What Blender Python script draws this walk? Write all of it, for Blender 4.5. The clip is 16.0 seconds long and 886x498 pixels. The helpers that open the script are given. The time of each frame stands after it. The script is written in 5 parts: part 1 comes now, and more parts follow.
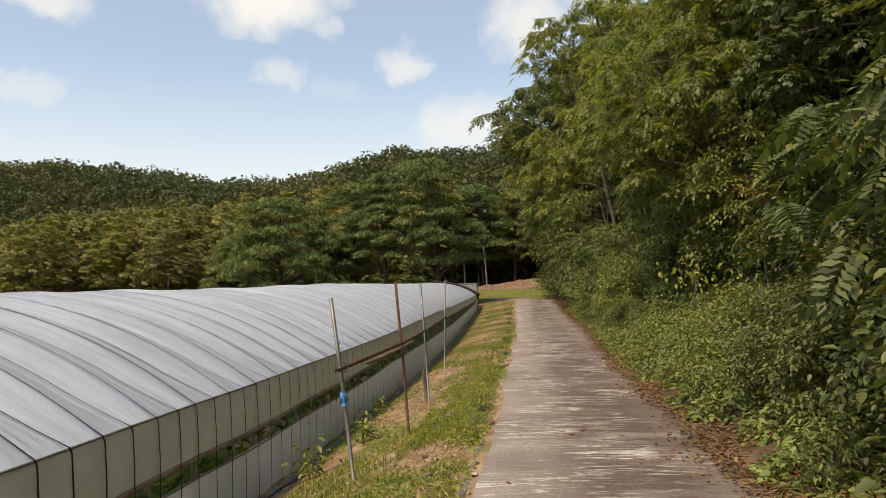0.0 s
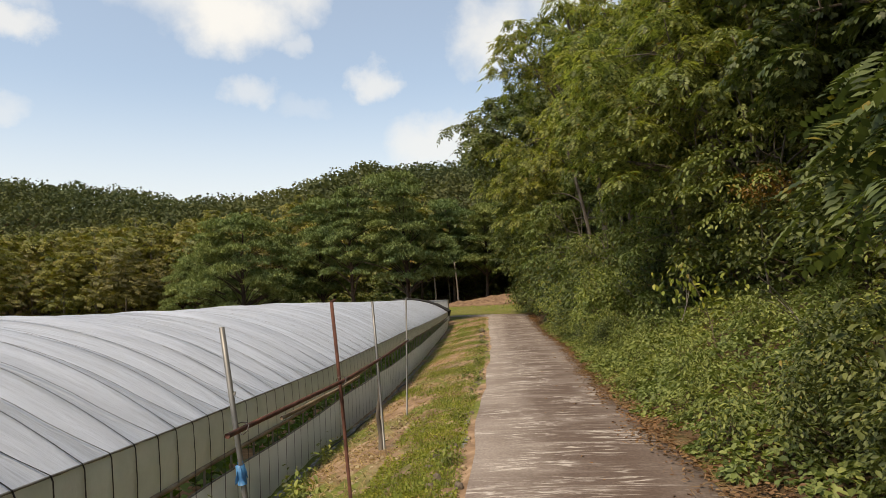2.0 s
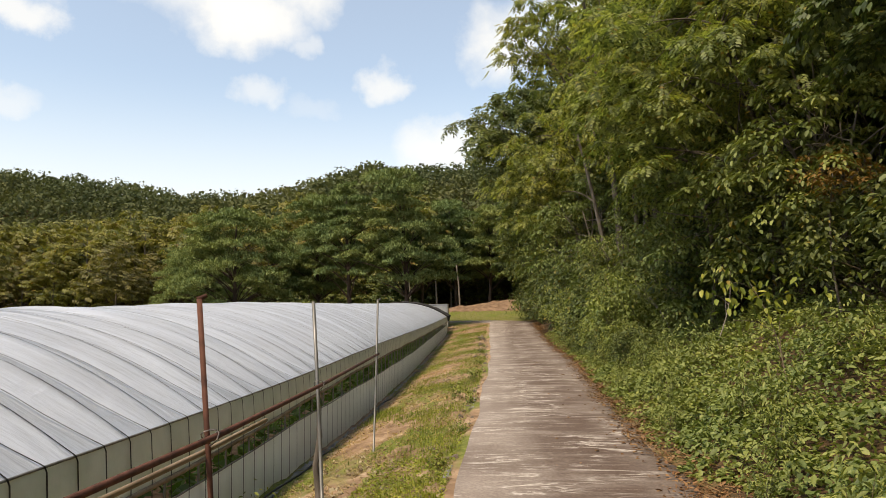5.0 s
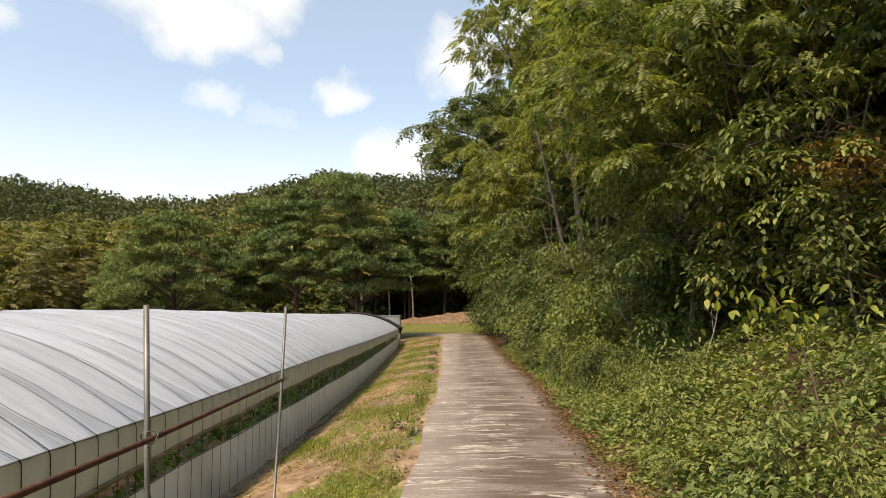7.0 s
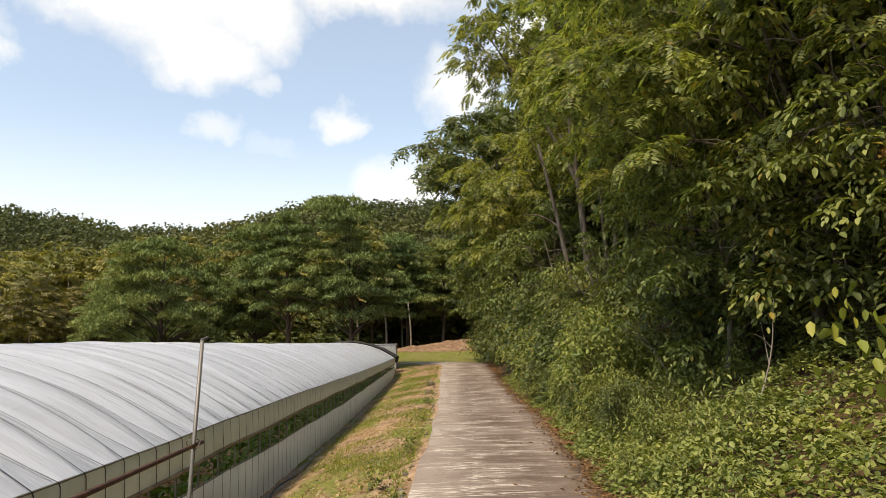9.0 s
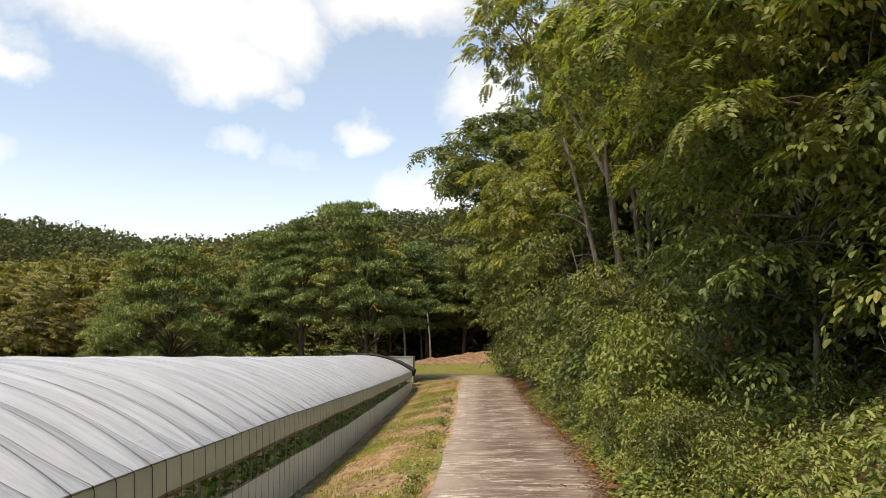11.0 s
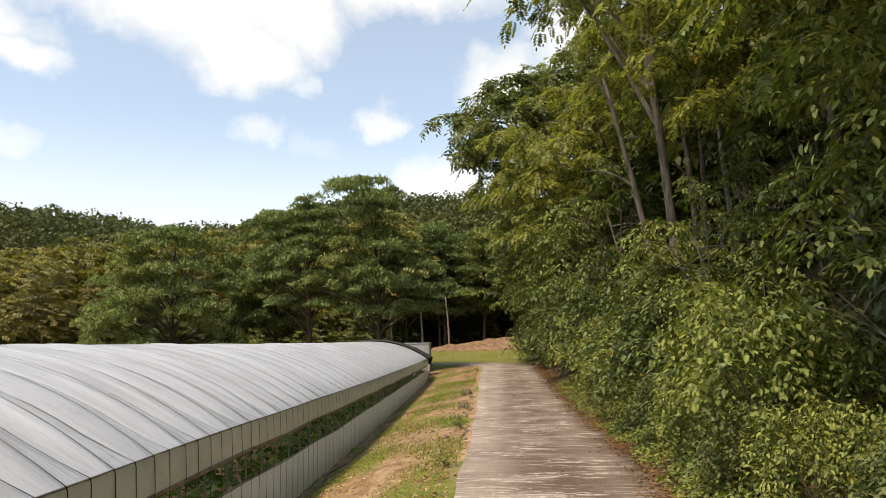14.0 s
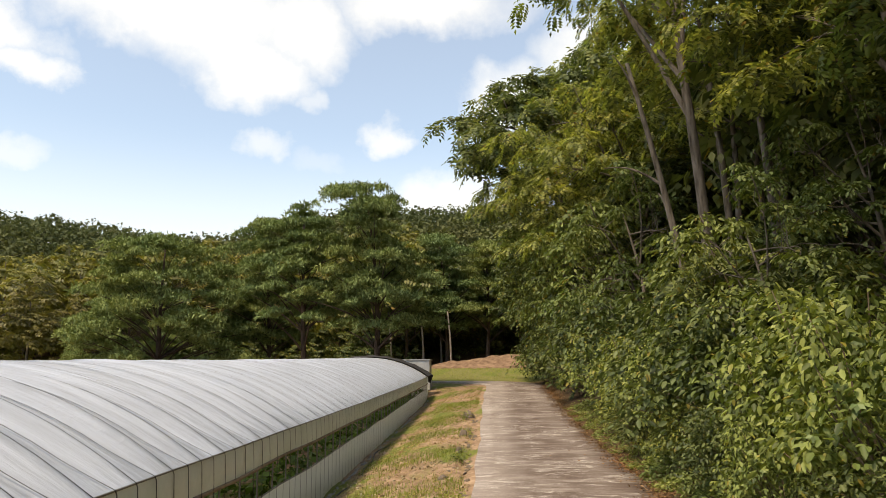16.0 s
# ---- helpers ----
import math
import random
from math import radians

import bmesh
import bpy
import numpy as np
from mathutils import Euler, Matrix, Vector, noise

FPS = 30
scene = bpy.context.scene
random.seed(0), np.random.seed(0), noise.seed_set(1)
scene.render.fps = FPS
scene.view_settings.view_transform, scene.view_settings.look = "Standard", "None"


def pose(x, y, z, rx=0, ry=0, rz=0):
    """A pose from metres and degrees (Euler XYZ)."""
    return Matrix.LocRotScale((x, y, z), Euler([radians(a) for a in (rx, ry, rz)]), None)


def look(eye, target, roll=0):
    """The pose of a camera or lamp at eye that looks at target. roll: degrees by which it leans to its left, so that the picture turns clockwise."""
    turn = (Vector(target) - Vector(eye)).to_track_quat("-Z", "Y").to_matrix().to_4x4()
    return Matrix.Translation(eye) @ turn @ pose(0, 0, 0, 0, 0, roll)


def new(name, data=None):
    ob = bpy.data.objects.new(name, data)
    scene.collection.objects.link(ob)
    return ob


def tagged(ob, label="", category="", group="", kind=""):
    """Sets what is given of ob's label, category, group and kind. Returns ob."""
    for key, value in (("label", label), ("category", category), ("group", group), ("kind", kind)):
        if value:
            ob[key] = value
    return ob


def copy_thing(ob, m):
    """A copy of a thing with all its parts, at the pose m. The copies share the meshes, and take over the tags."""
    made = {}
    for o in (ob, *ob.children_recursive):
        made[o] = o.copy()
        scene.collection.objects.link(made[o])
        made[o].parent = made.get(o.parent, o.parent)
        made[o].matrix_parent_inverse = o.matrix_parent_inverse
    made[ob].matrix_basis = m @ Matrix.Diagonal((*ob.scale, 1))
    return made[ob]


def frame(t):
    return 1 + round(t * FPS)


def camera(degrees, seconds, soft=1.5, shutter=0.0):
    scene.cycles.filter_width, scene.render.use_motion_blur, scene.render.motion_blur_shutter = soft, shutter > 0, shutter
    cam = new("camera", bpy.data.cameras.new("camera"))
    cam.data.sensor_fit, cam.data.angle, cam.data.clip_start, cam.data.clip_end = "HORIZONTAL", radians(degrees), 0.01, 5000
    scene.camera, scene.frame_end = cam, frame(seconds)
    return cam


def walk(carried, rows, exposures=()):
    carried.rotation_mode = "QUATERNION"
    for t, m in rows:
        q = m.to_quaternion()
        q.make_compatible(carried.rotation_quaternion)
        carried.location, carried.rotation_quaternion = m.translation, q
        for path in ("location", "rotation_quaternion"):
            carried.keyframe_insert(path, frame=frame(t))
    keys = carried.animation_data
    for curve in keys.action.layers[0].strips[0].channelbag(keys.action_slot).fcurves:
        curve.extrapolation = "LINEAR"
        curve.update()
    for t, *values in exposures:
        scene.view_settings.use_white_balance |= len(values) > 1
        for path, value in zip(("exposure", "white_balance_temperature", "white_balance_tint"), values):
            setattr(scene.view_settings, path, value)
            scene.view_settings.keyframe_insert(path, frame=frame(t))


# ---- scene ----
cam = camera(66.0, 16.0, soft=0.85)
PATH = [
    (0, (0.04, -0.023, 1.503), (-0.2, 1.958, 1.635), -1.8),
    (0.5, (0.04, 0.483, 1.504), (-0.204, 2.463, 1.653), -1.7),
    (1, (0.036, 0.979, 1.516), (-0.149, 2.964, 1.673), -2.8),
    (1.5, (0.034, 1.487, 1.525), (-0.153, 3.47, 1.703), -2.1),
    (2, (0.001, 1.978, 1.545), (-0.154, 3.964, 1.722), -2.8),
    (2.5, (-0.01, 2.521, 1.548), (-0.162, 4.508, 1.718), -2.2),
    (3, (-0.001, 2.981, 1.555), (-0.112, 4.971, 1.722), -2.2),
    (3.5, (0.042, 3.485, 1.56), (-0.114, 5.47, 1.757), -1.7),
    (6, (0.09, 5.829, 1.555), (-0.068, 7.815, 1.741), -0.8),
    (6.5, (0.131, 6.487, 1.549), (0.036, 8.476, 1.74), -1.4),
    (7, (0.152, 7.046, 1.564), (0.111, 9.033, 1.787), -0.5),
    (7.5, (0.157, 7.565, 1.583), (0.152, 9.554, 1.798), -0.4),
    (8, (0.221, 8.154, 1.615), (0.209, 10.141, 1.84), -1.3),
    (8.5, (0.205, 8.699, 1.629), (0.193, 10.682, 1.885), -1.1),
    (9, (0.226, 9.208, 1.641), (0.189, 11.185, 1.942), -1.1),
    (11.5, (0.383, 12.363, 1.737), (0.26, 14.33, 2.073), -1.6),
    (12, (0.346, 13.049, 1.732), (0.207, 15.021, 2.036), -3.2),
    (12.5, (0.282, 13.792, 1.74), (0.067, 15.759, 2.034), -2.5),
    (13, (0.262, 14.492, 1.75), (0.063, 16.46, 2.046), -2.9),
    (13.5, (0.265, 15.126, 1.76), (0.074, 17.093, 2.068), -1.6),
    (14, (0.259, 15.845, 1.761), (0.1, 17.816, 2.059), -1.3),
    (14.5, (0.224, 16.533, 1.79), (0.075, 18.506, 2.084), -0.9),
    (15, (0.099, 17.106, 1.799), (-0.073, 19.077, 2.092), -0.4),
    (15.5, (0.092, 17.836, 1.845), (-0.085, 19.8, 2.178), -0.7),
    (16, (0.124, 18.369, 1.859), (-0.044, 20.332, 2.202), -0.6),
]
walk(cam, [(t, look(eye, target, roll)) for t, eye, target, roll in PATH],
     [(0, -0.03, 7750, 13), (3.5, -0.03, 7750, 13), (6, 0.28, 7850, 13), (16, 0.28, 7850, 13)])

# ---- world, sun ----
SUN_DIR = Vector((-0.34, -0.44, 0.83)).normalized()
world = bpy.data.worlds.new("sky")
scene.world = world
world.use_nodes = True
wn, wl = world.node_tree.nodes, world.node_tree.links
wn.clear()


sky = wn.new("ShaderNodeTexSky")
sky.sky_type = "NISHITA"
sky.sun_disc = False
sky.sun_elevation = math.asin(SUN_DIR.z)
sky.sun_rotation = math.atan2(SUN_DIR.x, SUN_DIR.y)
sky.air_density, sky.dust_density, sky.ozone_density = 1.0, 0.6, 1.0
tex = wn.new("ShaderNodeTexCoord")
warp = wn.new("ShaderNodeTexNoise")
warp.inputs["Scale"].default_value = 9.0
warp.inputs["Detail"].default_value = 8.0
warp.inputs["Roughness"].default_value = 0.6
wl.new(tex.outputs["Generated"], warp.inputs["Vector"])
off = wn.new("ShaderNodeVectorMath")
off.operation = "MULTIPLY_ADD"
wl.new(warp.outputs["Color"], off.inputs[0])
off.inputs[1].default_value = (0.14, 0.14, 0.11)
wl.new(tex.outputs["Generated"], off.inputs[2])
off2 = wn.new("ShaderNodeVectorMath")
off2.operation = "SUBTRACT"
wl.new(off.outputs[0], off2.inputs[0])
off2.inputs[1].default_value = (0.07, 0.07, 0.055)
# clouds: direction, half width, half height, weight
CLOUDS = [((-0.38, 0.80, 0.47), 0.13, 0.075, 1.0), ((-0.335, 0.85, 0.405), 0.075, 0.045, 1.0), ((-0.45, 0.77, 0.47), 0.10, 0.05, 1.0),
          ((-0.26, 0.85, 0.45), 0.07, 0.055, 0.9), ((-0.10, 0.86, 0.50), 0.14, 0.045, 0.95), ((-0.27, 0.888, 0.372), 0.028, 0.020, 0.55),
          ((-0.35, 0.75, 0.55), 0.30, 0.08, 1.0), ((-0.60, 0.70, 0.42), 0.06, 0.04, 0.9), ((-0.575, 0.73, 0.375), 0.035, 0.025, 0.8),
          ((-0.165, 0.93, 0.330), 0.032, 0.026, 0.75), ((-0.335, 0.893, 0.308), 0.040, 0.026, 0.6), ((-0.262, 0.92, 0.290), 0.05, 0.028, 0.38),
          ((-0.60, 0.755, 0.262), 0.06, 0.025, 0.6), ((0.01, 0.925, 0.375), 0.06, 0.05, 0.85), ((-0.075, 0.967, 0.245), 0.09, 0.045, 0.8),
          ((0.12, 0.90, 0.42), 0.08, 0.06, 0.8)]
total = None
for c, rw, rh, weight in CLOUDS:
    d = wn.new("ShaderNodeVectorMath")
    d.operation = "SUBTRACT"
    wl.new(off2.outputs[0], d.inputs[0])
    d.inputs[1].default_value = Vector(c).normalized()
    s = wn.new("ShaderNodeVectorMath")
    s.operation = "MULTIPLY"
    wl.new(d.outputs[0], s.inputs[0])
    s.inputs[1].default_value = (1 / rw, 0.5 / rw, 1 / rh)
    ln = wn.new("ShaderNodeVectorMath")
    ln.operation = "LENGTH"
    wl.new(s.outputs[0], ln.inputs[0])
    mr = wn.new("ShaderNodeMapRange")
    mr.interpolation_type = "SMOOTHSTEP"
    wl.new(ln.outputs["Value"], mr.inputs["Value"])
    mr.inputs["From Min"].default_value, mr.inputs["From Max"].default_value = 0.25, 1.6
    mr.inputs["To Min"].default_value, mr.inputs["To Max"].default_value = weight, 0.0
    if total is None:
        total = mr.outputs[0]
    else:
        mx = wn.new("ShaderNodeMath")
        mx.operation = "MAXIMUM"
        wl.new(total, mx.inputs[0])
        wl.new(mr.outputs[0], mx.inputs[1])
        total = mx.outputs[0]
# thin high haze all round, thicker towards the horizon
sep = wn.new("ShaderNodeSeparateXYZ")
wl.new(tex.outputs["Generated"], sep.inputs[0])
hz = wn.new("ShaderNodeMapRange")
hz.interpolation_type = "SMOOTHSTEP"
wl.new(sep.outputs["Z"], hz.inputs["Value"])
hz.inputs["From Min"].default_value, hz.inputs["From Max"].default_value = 0.06, 0.34
hz.inputs["To Min"].default_value, hz.inputs["To Max"].default_value = 0.88, 0.20
mx = wn.new("ShaderNodeMath")
mx.operation = "MAXIMUM"
wl.new(total, mx.inputs[0])
wl.new(hz.outputs[0], mx.inputs[1])
mixc = wn.new("ShaderNodeMix")
mixc.data_type = "RGBA"
wl.new(mx.outputs[0], mixc.inputs["Factor"])
tint = wn.new("ShaderNodeVectorMath")
tint.operation = "MULTIPLY"
wl.new(sky.outputs[0], tint.inputs[0])
tint.inputs[1].default_value = (1.34, 1.50, 1.54)
wl.new(tint.outputs[0], mixc.inputs["A"])
mixc.inputs["B"].default_value = (6.4, 6.95, 7.45, 1)
bg = wn.new("ShaderNodeBackground")
bg.inputs["Strength"].default_value = 0.14
wl.new(mixc.outputs["Result"], bg.inputs["Color"])
wo = wn.new("ShaderNodeOutputWorld")
wl.new(bg.outputs[0], wo.inputs["Surface"])

sun_data = bpy.data.lights.new("sun", "SUN")
sun_data.energy, sun_data.angle, sun_data.color = 4.1, radians(11), (1.0, 0.90, 0.76)
sun = new("sun", sun_data)
sun.matrix_world = look((SUN_DIR * 200)[:], (0, 0, 0))

rng = np.random.default_rng(7)


# ---- materials ----
def material(name, rough=0.7, metal=0.0, spec=0.4):
    m = bpy.data.materials.new(name)
    m.use_nodes = True
    nt = m.node_tree
    b = nt.nodes["Principled BSDF"]
    b.inputs["Roughness"].default_value = rough
    b.inputs["Metallic"].default_value = metal
    b.inputs["Specular IOR Level"].default_value = spec
    return m, nt, b


def ramp(nt, fac, stops):
    r = nt.nodes.new("ShaderNodeValToRGB")
    e = r.color_ramp.elements
    while len(e) < len(stops):
        e.new(0.5)
    for el, (p, c) in zip(e, stops):
        el.position, el.color = p, (*c, 1)
    nt.links.new(fac, r.inputs[0])
    return r.outputs[0]


def noise_tex(nt, scale, detail=4.0, stretch=(1, 1, 1), coord="Object", rough=0.55, distort=0.0):
    tc = nt.nodes.new("ShaderNodeTexCoord")
    mp = nt.nodes.new("ShaderNodeMapping")
    mp.inputs["Scale"].default_value = stretch
    nt.links.new(tc.outputs[coord], mp.inputs[0])
    n = nt.nodes.new("ShaderNodeTexNoise")
    n.inputs["Scale"].default_value, n.inputs["Detail"].default_value = scale, detail
    n.inputs["Roughness"].default_value, n.inputs["Distortion"].default_value = rough, distort
    nt.links.new(mp.outputs[0], n.inputs["Vector"])
    return n.outputs["Fac"]


def mixcol(nt, fac, a, b, mode="MIX"):
    m = nt.nodes.new("ShaderNodeMix")
    m.data_type, m.blend_type = "RGBA", mode
    for sock, v in (("Factor", fac), ("A", a), ("B", b)):
        if isinstance(v, (int, float)):
            m.inputs[sock].default_value = v
        elif isinstance(v, tuple):
            m.inputs[sock].default_value = (*v, 1)
        else:
            nt.links.new(v, m.inputs[sock])
    return m.outputs["Result"]


def bump(nt, b, height, strength=0.4, dist=0.02):
    n = nt.nodes.new("ShaderNodeBump")
    n.inputs["Strength"].default_value, n.inputs["Distance"].default_value = strength, dist
    nt.links.new(height, n.inputs["Height"])
    nt.links.new(n.outputs[0], b.inputs["Normal"])


def leaf_material(name, dark, mid, light, rough=0.55, through_light=0.30, patch=0.25, odd=None, spec=0.35):
    """Leaves: each one its own tone, with broad patches of warmer or cooler growth."""
    m, nt, b = material(name, rough, spec=spec)
    geo = nt.nodes.new("ShaderNodeNewGeometry")
    info = nt.nodes.new("ShaderNodeObjectInfo")
    stops = [(0.0, dark), (0.45, mid), (0.9, light)]
    if odd:
        stops += [(0.97, light), (0.985, odd)]
    col = ramp(nt, geo.outputs["Random Per Island"], stops)
    big = noise_tex(nt, patch, 2)
    tone = ramp(nt, big, [(0.3, (0.72, 0.80, 0.78)), (0.7, (1.17, 1.08, 0.88))])
    col = mixcol(nt, 1.0, col, tone, "MULTIPLY")
    own = ramp(nt, info.outputs["Random"], [(0.0, (0.80, 0.86, 0.86)), (1.0, (1.15, 1.06, 0.92))])
    col = mixcol(nt, 1.0, col, own, "MULTIPLY")
    nt.links.new(col, b.inputs["Base Color"])
    tr = nt.nodes.new("ShaderNodeBsdfTranslucent")
    nt.links.new(mixcol(nt, 1.0, col, (1.18, 1.25, 0.57), "MULTIPLY"), tr.inputs["Color"])
    ms = nt.nodes.new("ShaderNodeMixShader")
    ms.inputs[0].default_value = through_light
    nt.links.new(b.outputs[0], ms.inputs[1])
    nt.links.new(tr.outputs[0], ms.inputs[2])
    nt.links.new(ms.outputs[0], nt.nodes["Material Output"].inputs["Surface"])
    return m


LEAF_LOCUST = leaf_material("locust_leaf", (0.064, 0.084, 0.030), (0.175, 0.21, 0.074), (0.32, 0.355, 0.135), through_light=0.48, odd=(0.22, 0.15, 0.03))
LEAF_YOUNG = leaf_material("young_leaf", (0.07, 0.098, 0.032), (0.155, 0.195, 0.062), (0.27, 0.31, 0.115), odd=(0.25, 0.19, 0.04))
LEAF_TALL = leaf_material("tall_crown_leaf", (0.04, 0.062, 0.028), (0.095, 0.13, 0.058), (0.18, 0.22, 0.10))
LEAF_BROAD = leaf_material("broad_leaf", (0.042, 0.058, 0.022), (0.098, 0.125, 0.045), (0.19, 0.22, 0.085), odd=(0.25, 0.19, 0.04))
LEAF_BUSH = leaf_material("bush_leaf", (0.08, 0.10, 0.028), (0.195, 0.23, 0.06), (0.345, 0.37, 0.11), odd=(0.30, 0.25, 0.05))
LEAF_COVER = leaf_material("ground_cover_leaf", (0.095, 0.125, 0.038), (0.19, 0.235, 0.075), (0.31, 0.35, 0.13), patch=0.8)
LEAF_YELLOW = leaf_material("yellow_green_leaf", (0.10, 0.14, 0.03), (0.20, 0.25, 0.05), (0.36, 0.36, 0.08))
LEAF_AUTUMN = leaf_material("turning_leaf", (0.11, 0.11, 0.032), (0.20, 0.19, 0.055), (0.31, 0.28, 0.085), patch=0.12, odd=(0.22, 0.13, 0.03))
LEAF_BROWN = leaf_material("brown_green_leaf", (0.085, 0.082, 0.034), (0.16, 0.145, 0.06), (0.24, 0.21, 0.085), patch=0.12)
LEAF_RUST = leaf_material("rust_leaf", (0.16, 0.08, 0.02), (0.24, 0.12, 0.03), (0.28, 0.18, 0.05))
NEEDLE = leaf_material("pine_needles", (0.115, 0.16, 0.074), (0.19, 0.245, 0.115), (0.28, 0.34, 0.16), rough=0.9, through_light=0.12, spec=0.1)
# hill leaves: distance haze mixed into the colour, paler and bluer than near leaves
LEAF_HILL_HAZY = leaf_material("hazy_hill_leaf", (0.095, 0.105, 0.062), (0.125, 0.136, 0.078), (0.16, 0.162, 0.088), rough=1.0, patch=0.03, through_light=0.2, spec=0.0)
LEAF_CROP = leaf_material("crop_leaf", (0.05, 0.10, 0.02), (0.09, 0.17, 0.035), (0.15, 0.25, 0.06))
GRASS_GREEN = leaf_material("grass_green", (0.12, 0.16, 0.024), (0.19, 0.235, 0.04), (0.29, 0.32, 0.07), patch=1.2)
GRASS_DRY = leaf_material("grass_dry", (0.20, 0.13, 0.055), (0.33, 0.23, 0.10), (0.45, 0.34, 0.17), through_light=0.15)
LITTER = leaf_material("leaf_litter", (0.12, 0.055, 0.025), (0.22, 0.11, 0.055), (0.32, 0.19, 0.10), through_light=0.1)


def bark_material(name, a, b_):
    m, nt, b = material(name, 0.9, spec=0.2)
    f = noise_tex(nt, 9, 6, (1, 1, 0.18))
    nt.links.new(ramp(nt, f, [(0.3, a), (0.7, b_)]), b.inputs["Base Color"])
    bump(nt, b, f, 0.8, 0.03)
    return m


BARK = bark_material("bark_grey_brown", (0.05, 0.04, 0.03), (0.20, 0.17, 0.14))
BARK_PINE = bark_material("bark_pine", (0.03, 0.022, 0.017), (0.10, 0.07, 0.055))
BARK_PALE = bark_material("bark_pale", (0.10, 0.085, 0.07), (0.26, 0.23, 0.20))
TWIG = bark_material("twig_dry", (0.06, 0.045, 0.03), (0.17, 0.13, 0.09))


def concrete_material():
    m, nt, b = material("broomed_concrete", 0.85, spec=0.25)
    base = ramp(nt, noise_tex(nt, 0.7, 6), [(0.30, (0.19, 0.150, 0.125)), (0.52, (0.28, 0.235, 0.20)), (0.72, (0.36, 0.31, 0.27))])
    # dirt lies in bands across the road, heavier along its middle and far side
    sepx = nt.nodes.new("ShaderNodeSeparateXYZ")
    tc = nt.nodes.new("ShaderNodeTexCoord")
    nt.links.new(tc.outputs["Object"], sepx.inputs[0])
    mr = nt.nodes.new("ShaderNodeMapRange")
    nt.links.new(sepx.outputs["X"], mr.inputs["Value"])
    mr.inputs["From Min"].default_value, mr.inputs["From Max"].default_value = -0.6, 2.2
    where = ramp(nt, mr.outputs[0], [(0.0, (0.10, 0.10, 0.10)), (0.24, (0.22, 0.22, 0.22)), (0.40, (0.82, 0.82, 0.82)), (0.62, (0.92, 0.92, 0.92)), (0.82, (0.62, 0.62, 0.62)), (1.0, (0.95, 0.95, 0.95))])
    bands = noise_tex(nt, 1.0, 7, (0.5, 1.7, 1), rough=0.66)
    band = ramp(nt, bands, [(0.36, (0.15, 0.15, 0.15)), (0.52, (1, 1, 1))])
    fac = mixcol(nt, 1.0, where, band, "MULTIPLY")
    col = mixcol(nt, fac, base, (0.10, 0.066, 0.049))
    # pale scraped ridges from brooming: thin wavering lines across the road
    ridge = noise_tex(nt, 1.0, 4, (0.9, 6.0, 1), rough=0.58, distort=0.7)
    gate = noise_tex(nt, 1.1, 3, (1, 0.8, 1))
    line = ramp(nt, ridge, [(0.50, (0, 0, 0)), (0.53, (1, 1, 1)), (0.565, (0.0, 0.0, 0.0))])
    g = ramp(nt, gate, [(0.43, (0.06, 0.06, 0.06)), (0.57, (1, 1, 1))])
    fac = mixcol(nt, 1.0, line, g, "MULTIPLY")
    col = mixcol(nt, fac, col, (0.60, 0.55, 0.49))
    speck = noise_tex(nt, 34, 4)
    col = mixcol(nt, 0.6, col, ramp(nt, speck, [(0.35, (0.66, 0.64, 0.62)), (0.65, (1.2, 1.2, 1.2))]), "MULTIPLY")
    nt.links.new(col, b.inputs["Base Color"])
    h = mixcol(nt, 0.5, ridge, speck)
    bump(nt, b, h, 0.5, 0.012)
    return m


def ground_material():
    m, nt, b = material("bank_soil_and_grass", 0.95, spec=0.15)
    soil = ramp(nt, noise_tex(nt, 3.0, 6), [(0.3, (0.16, 0.10, 0.06)), (0.55, (0.32, 0.215, 0.135)), (0.75, (0.47, 0.345, 0.23))])
    green = ramp(nt, noise_tex(nt, 9.0, 5), [(0.3, (0.08, 0.10, 0.022)), (0.7, (0.20, 0.215, 0.05))])
    gate = ramp(nt, noise_tex(nt, 0.45, 4, (1.3, 0.6, 1)), [(0.50, (0, 0, 0)), (0.57, (1, 1, 1))])
    col = mixcol(nt, gate, soil, green)
    # the wooded slope beside the lane is dark leaf mould
    sepx = nt.nodes.new("ShaderNodeSeparateXYZ")
    tc = nt.nodes.new("ShaderNodeTexCoord")
    nt.links.new(tc.outputs["Object"], sepx.inputs[0])
    wood = nt.nodes.new("ShaderNodeMapRange")
    nt.links.new(sepx.outputs["X"], wood.inputs["Value"])
    wood.inputs["From Min"].default_value, wood.inputs["From Max"].default_value = 1.62, 2.0
    mould = ramp(nt, noise_tex(nt, 5.0, 6), [(0.3, (0.045, 0.032, 0.016)), (0.7, (0.13, 0.08, 0.042))])
    col = mixcol(nt, wood.outputs[0], col, mould)
    field = nt.nodes.new("ShaderNodeMapRange")
    nt.links.new(sepx.outputs["Y"], field.inputs["Value"])
    field.inputs["From Min"].default_value, field.inputs["From Max"].default_value = 66, 70
    field.inputs["To Max"].default_value = 0.8
    col = mixcol(nt, field.outputs[0], col, green)
    woods = nt.nodes.new("ShaderNodeMapRange")
    nt.links.new(sepx.outputs["Y"], woods.inputs["Value"])
    woods.inputs["From Min"].default_value, woods.inputs["From Max"].default_value = 84, 88
    col = mixcol(nt, woods.outputs[0], col, mould)
    nt.links.new(col, b.inputs["Base Color"])
    bump(nt, b, noise_tex(nt, 14, 6), 0.8, 0.05)
    return m


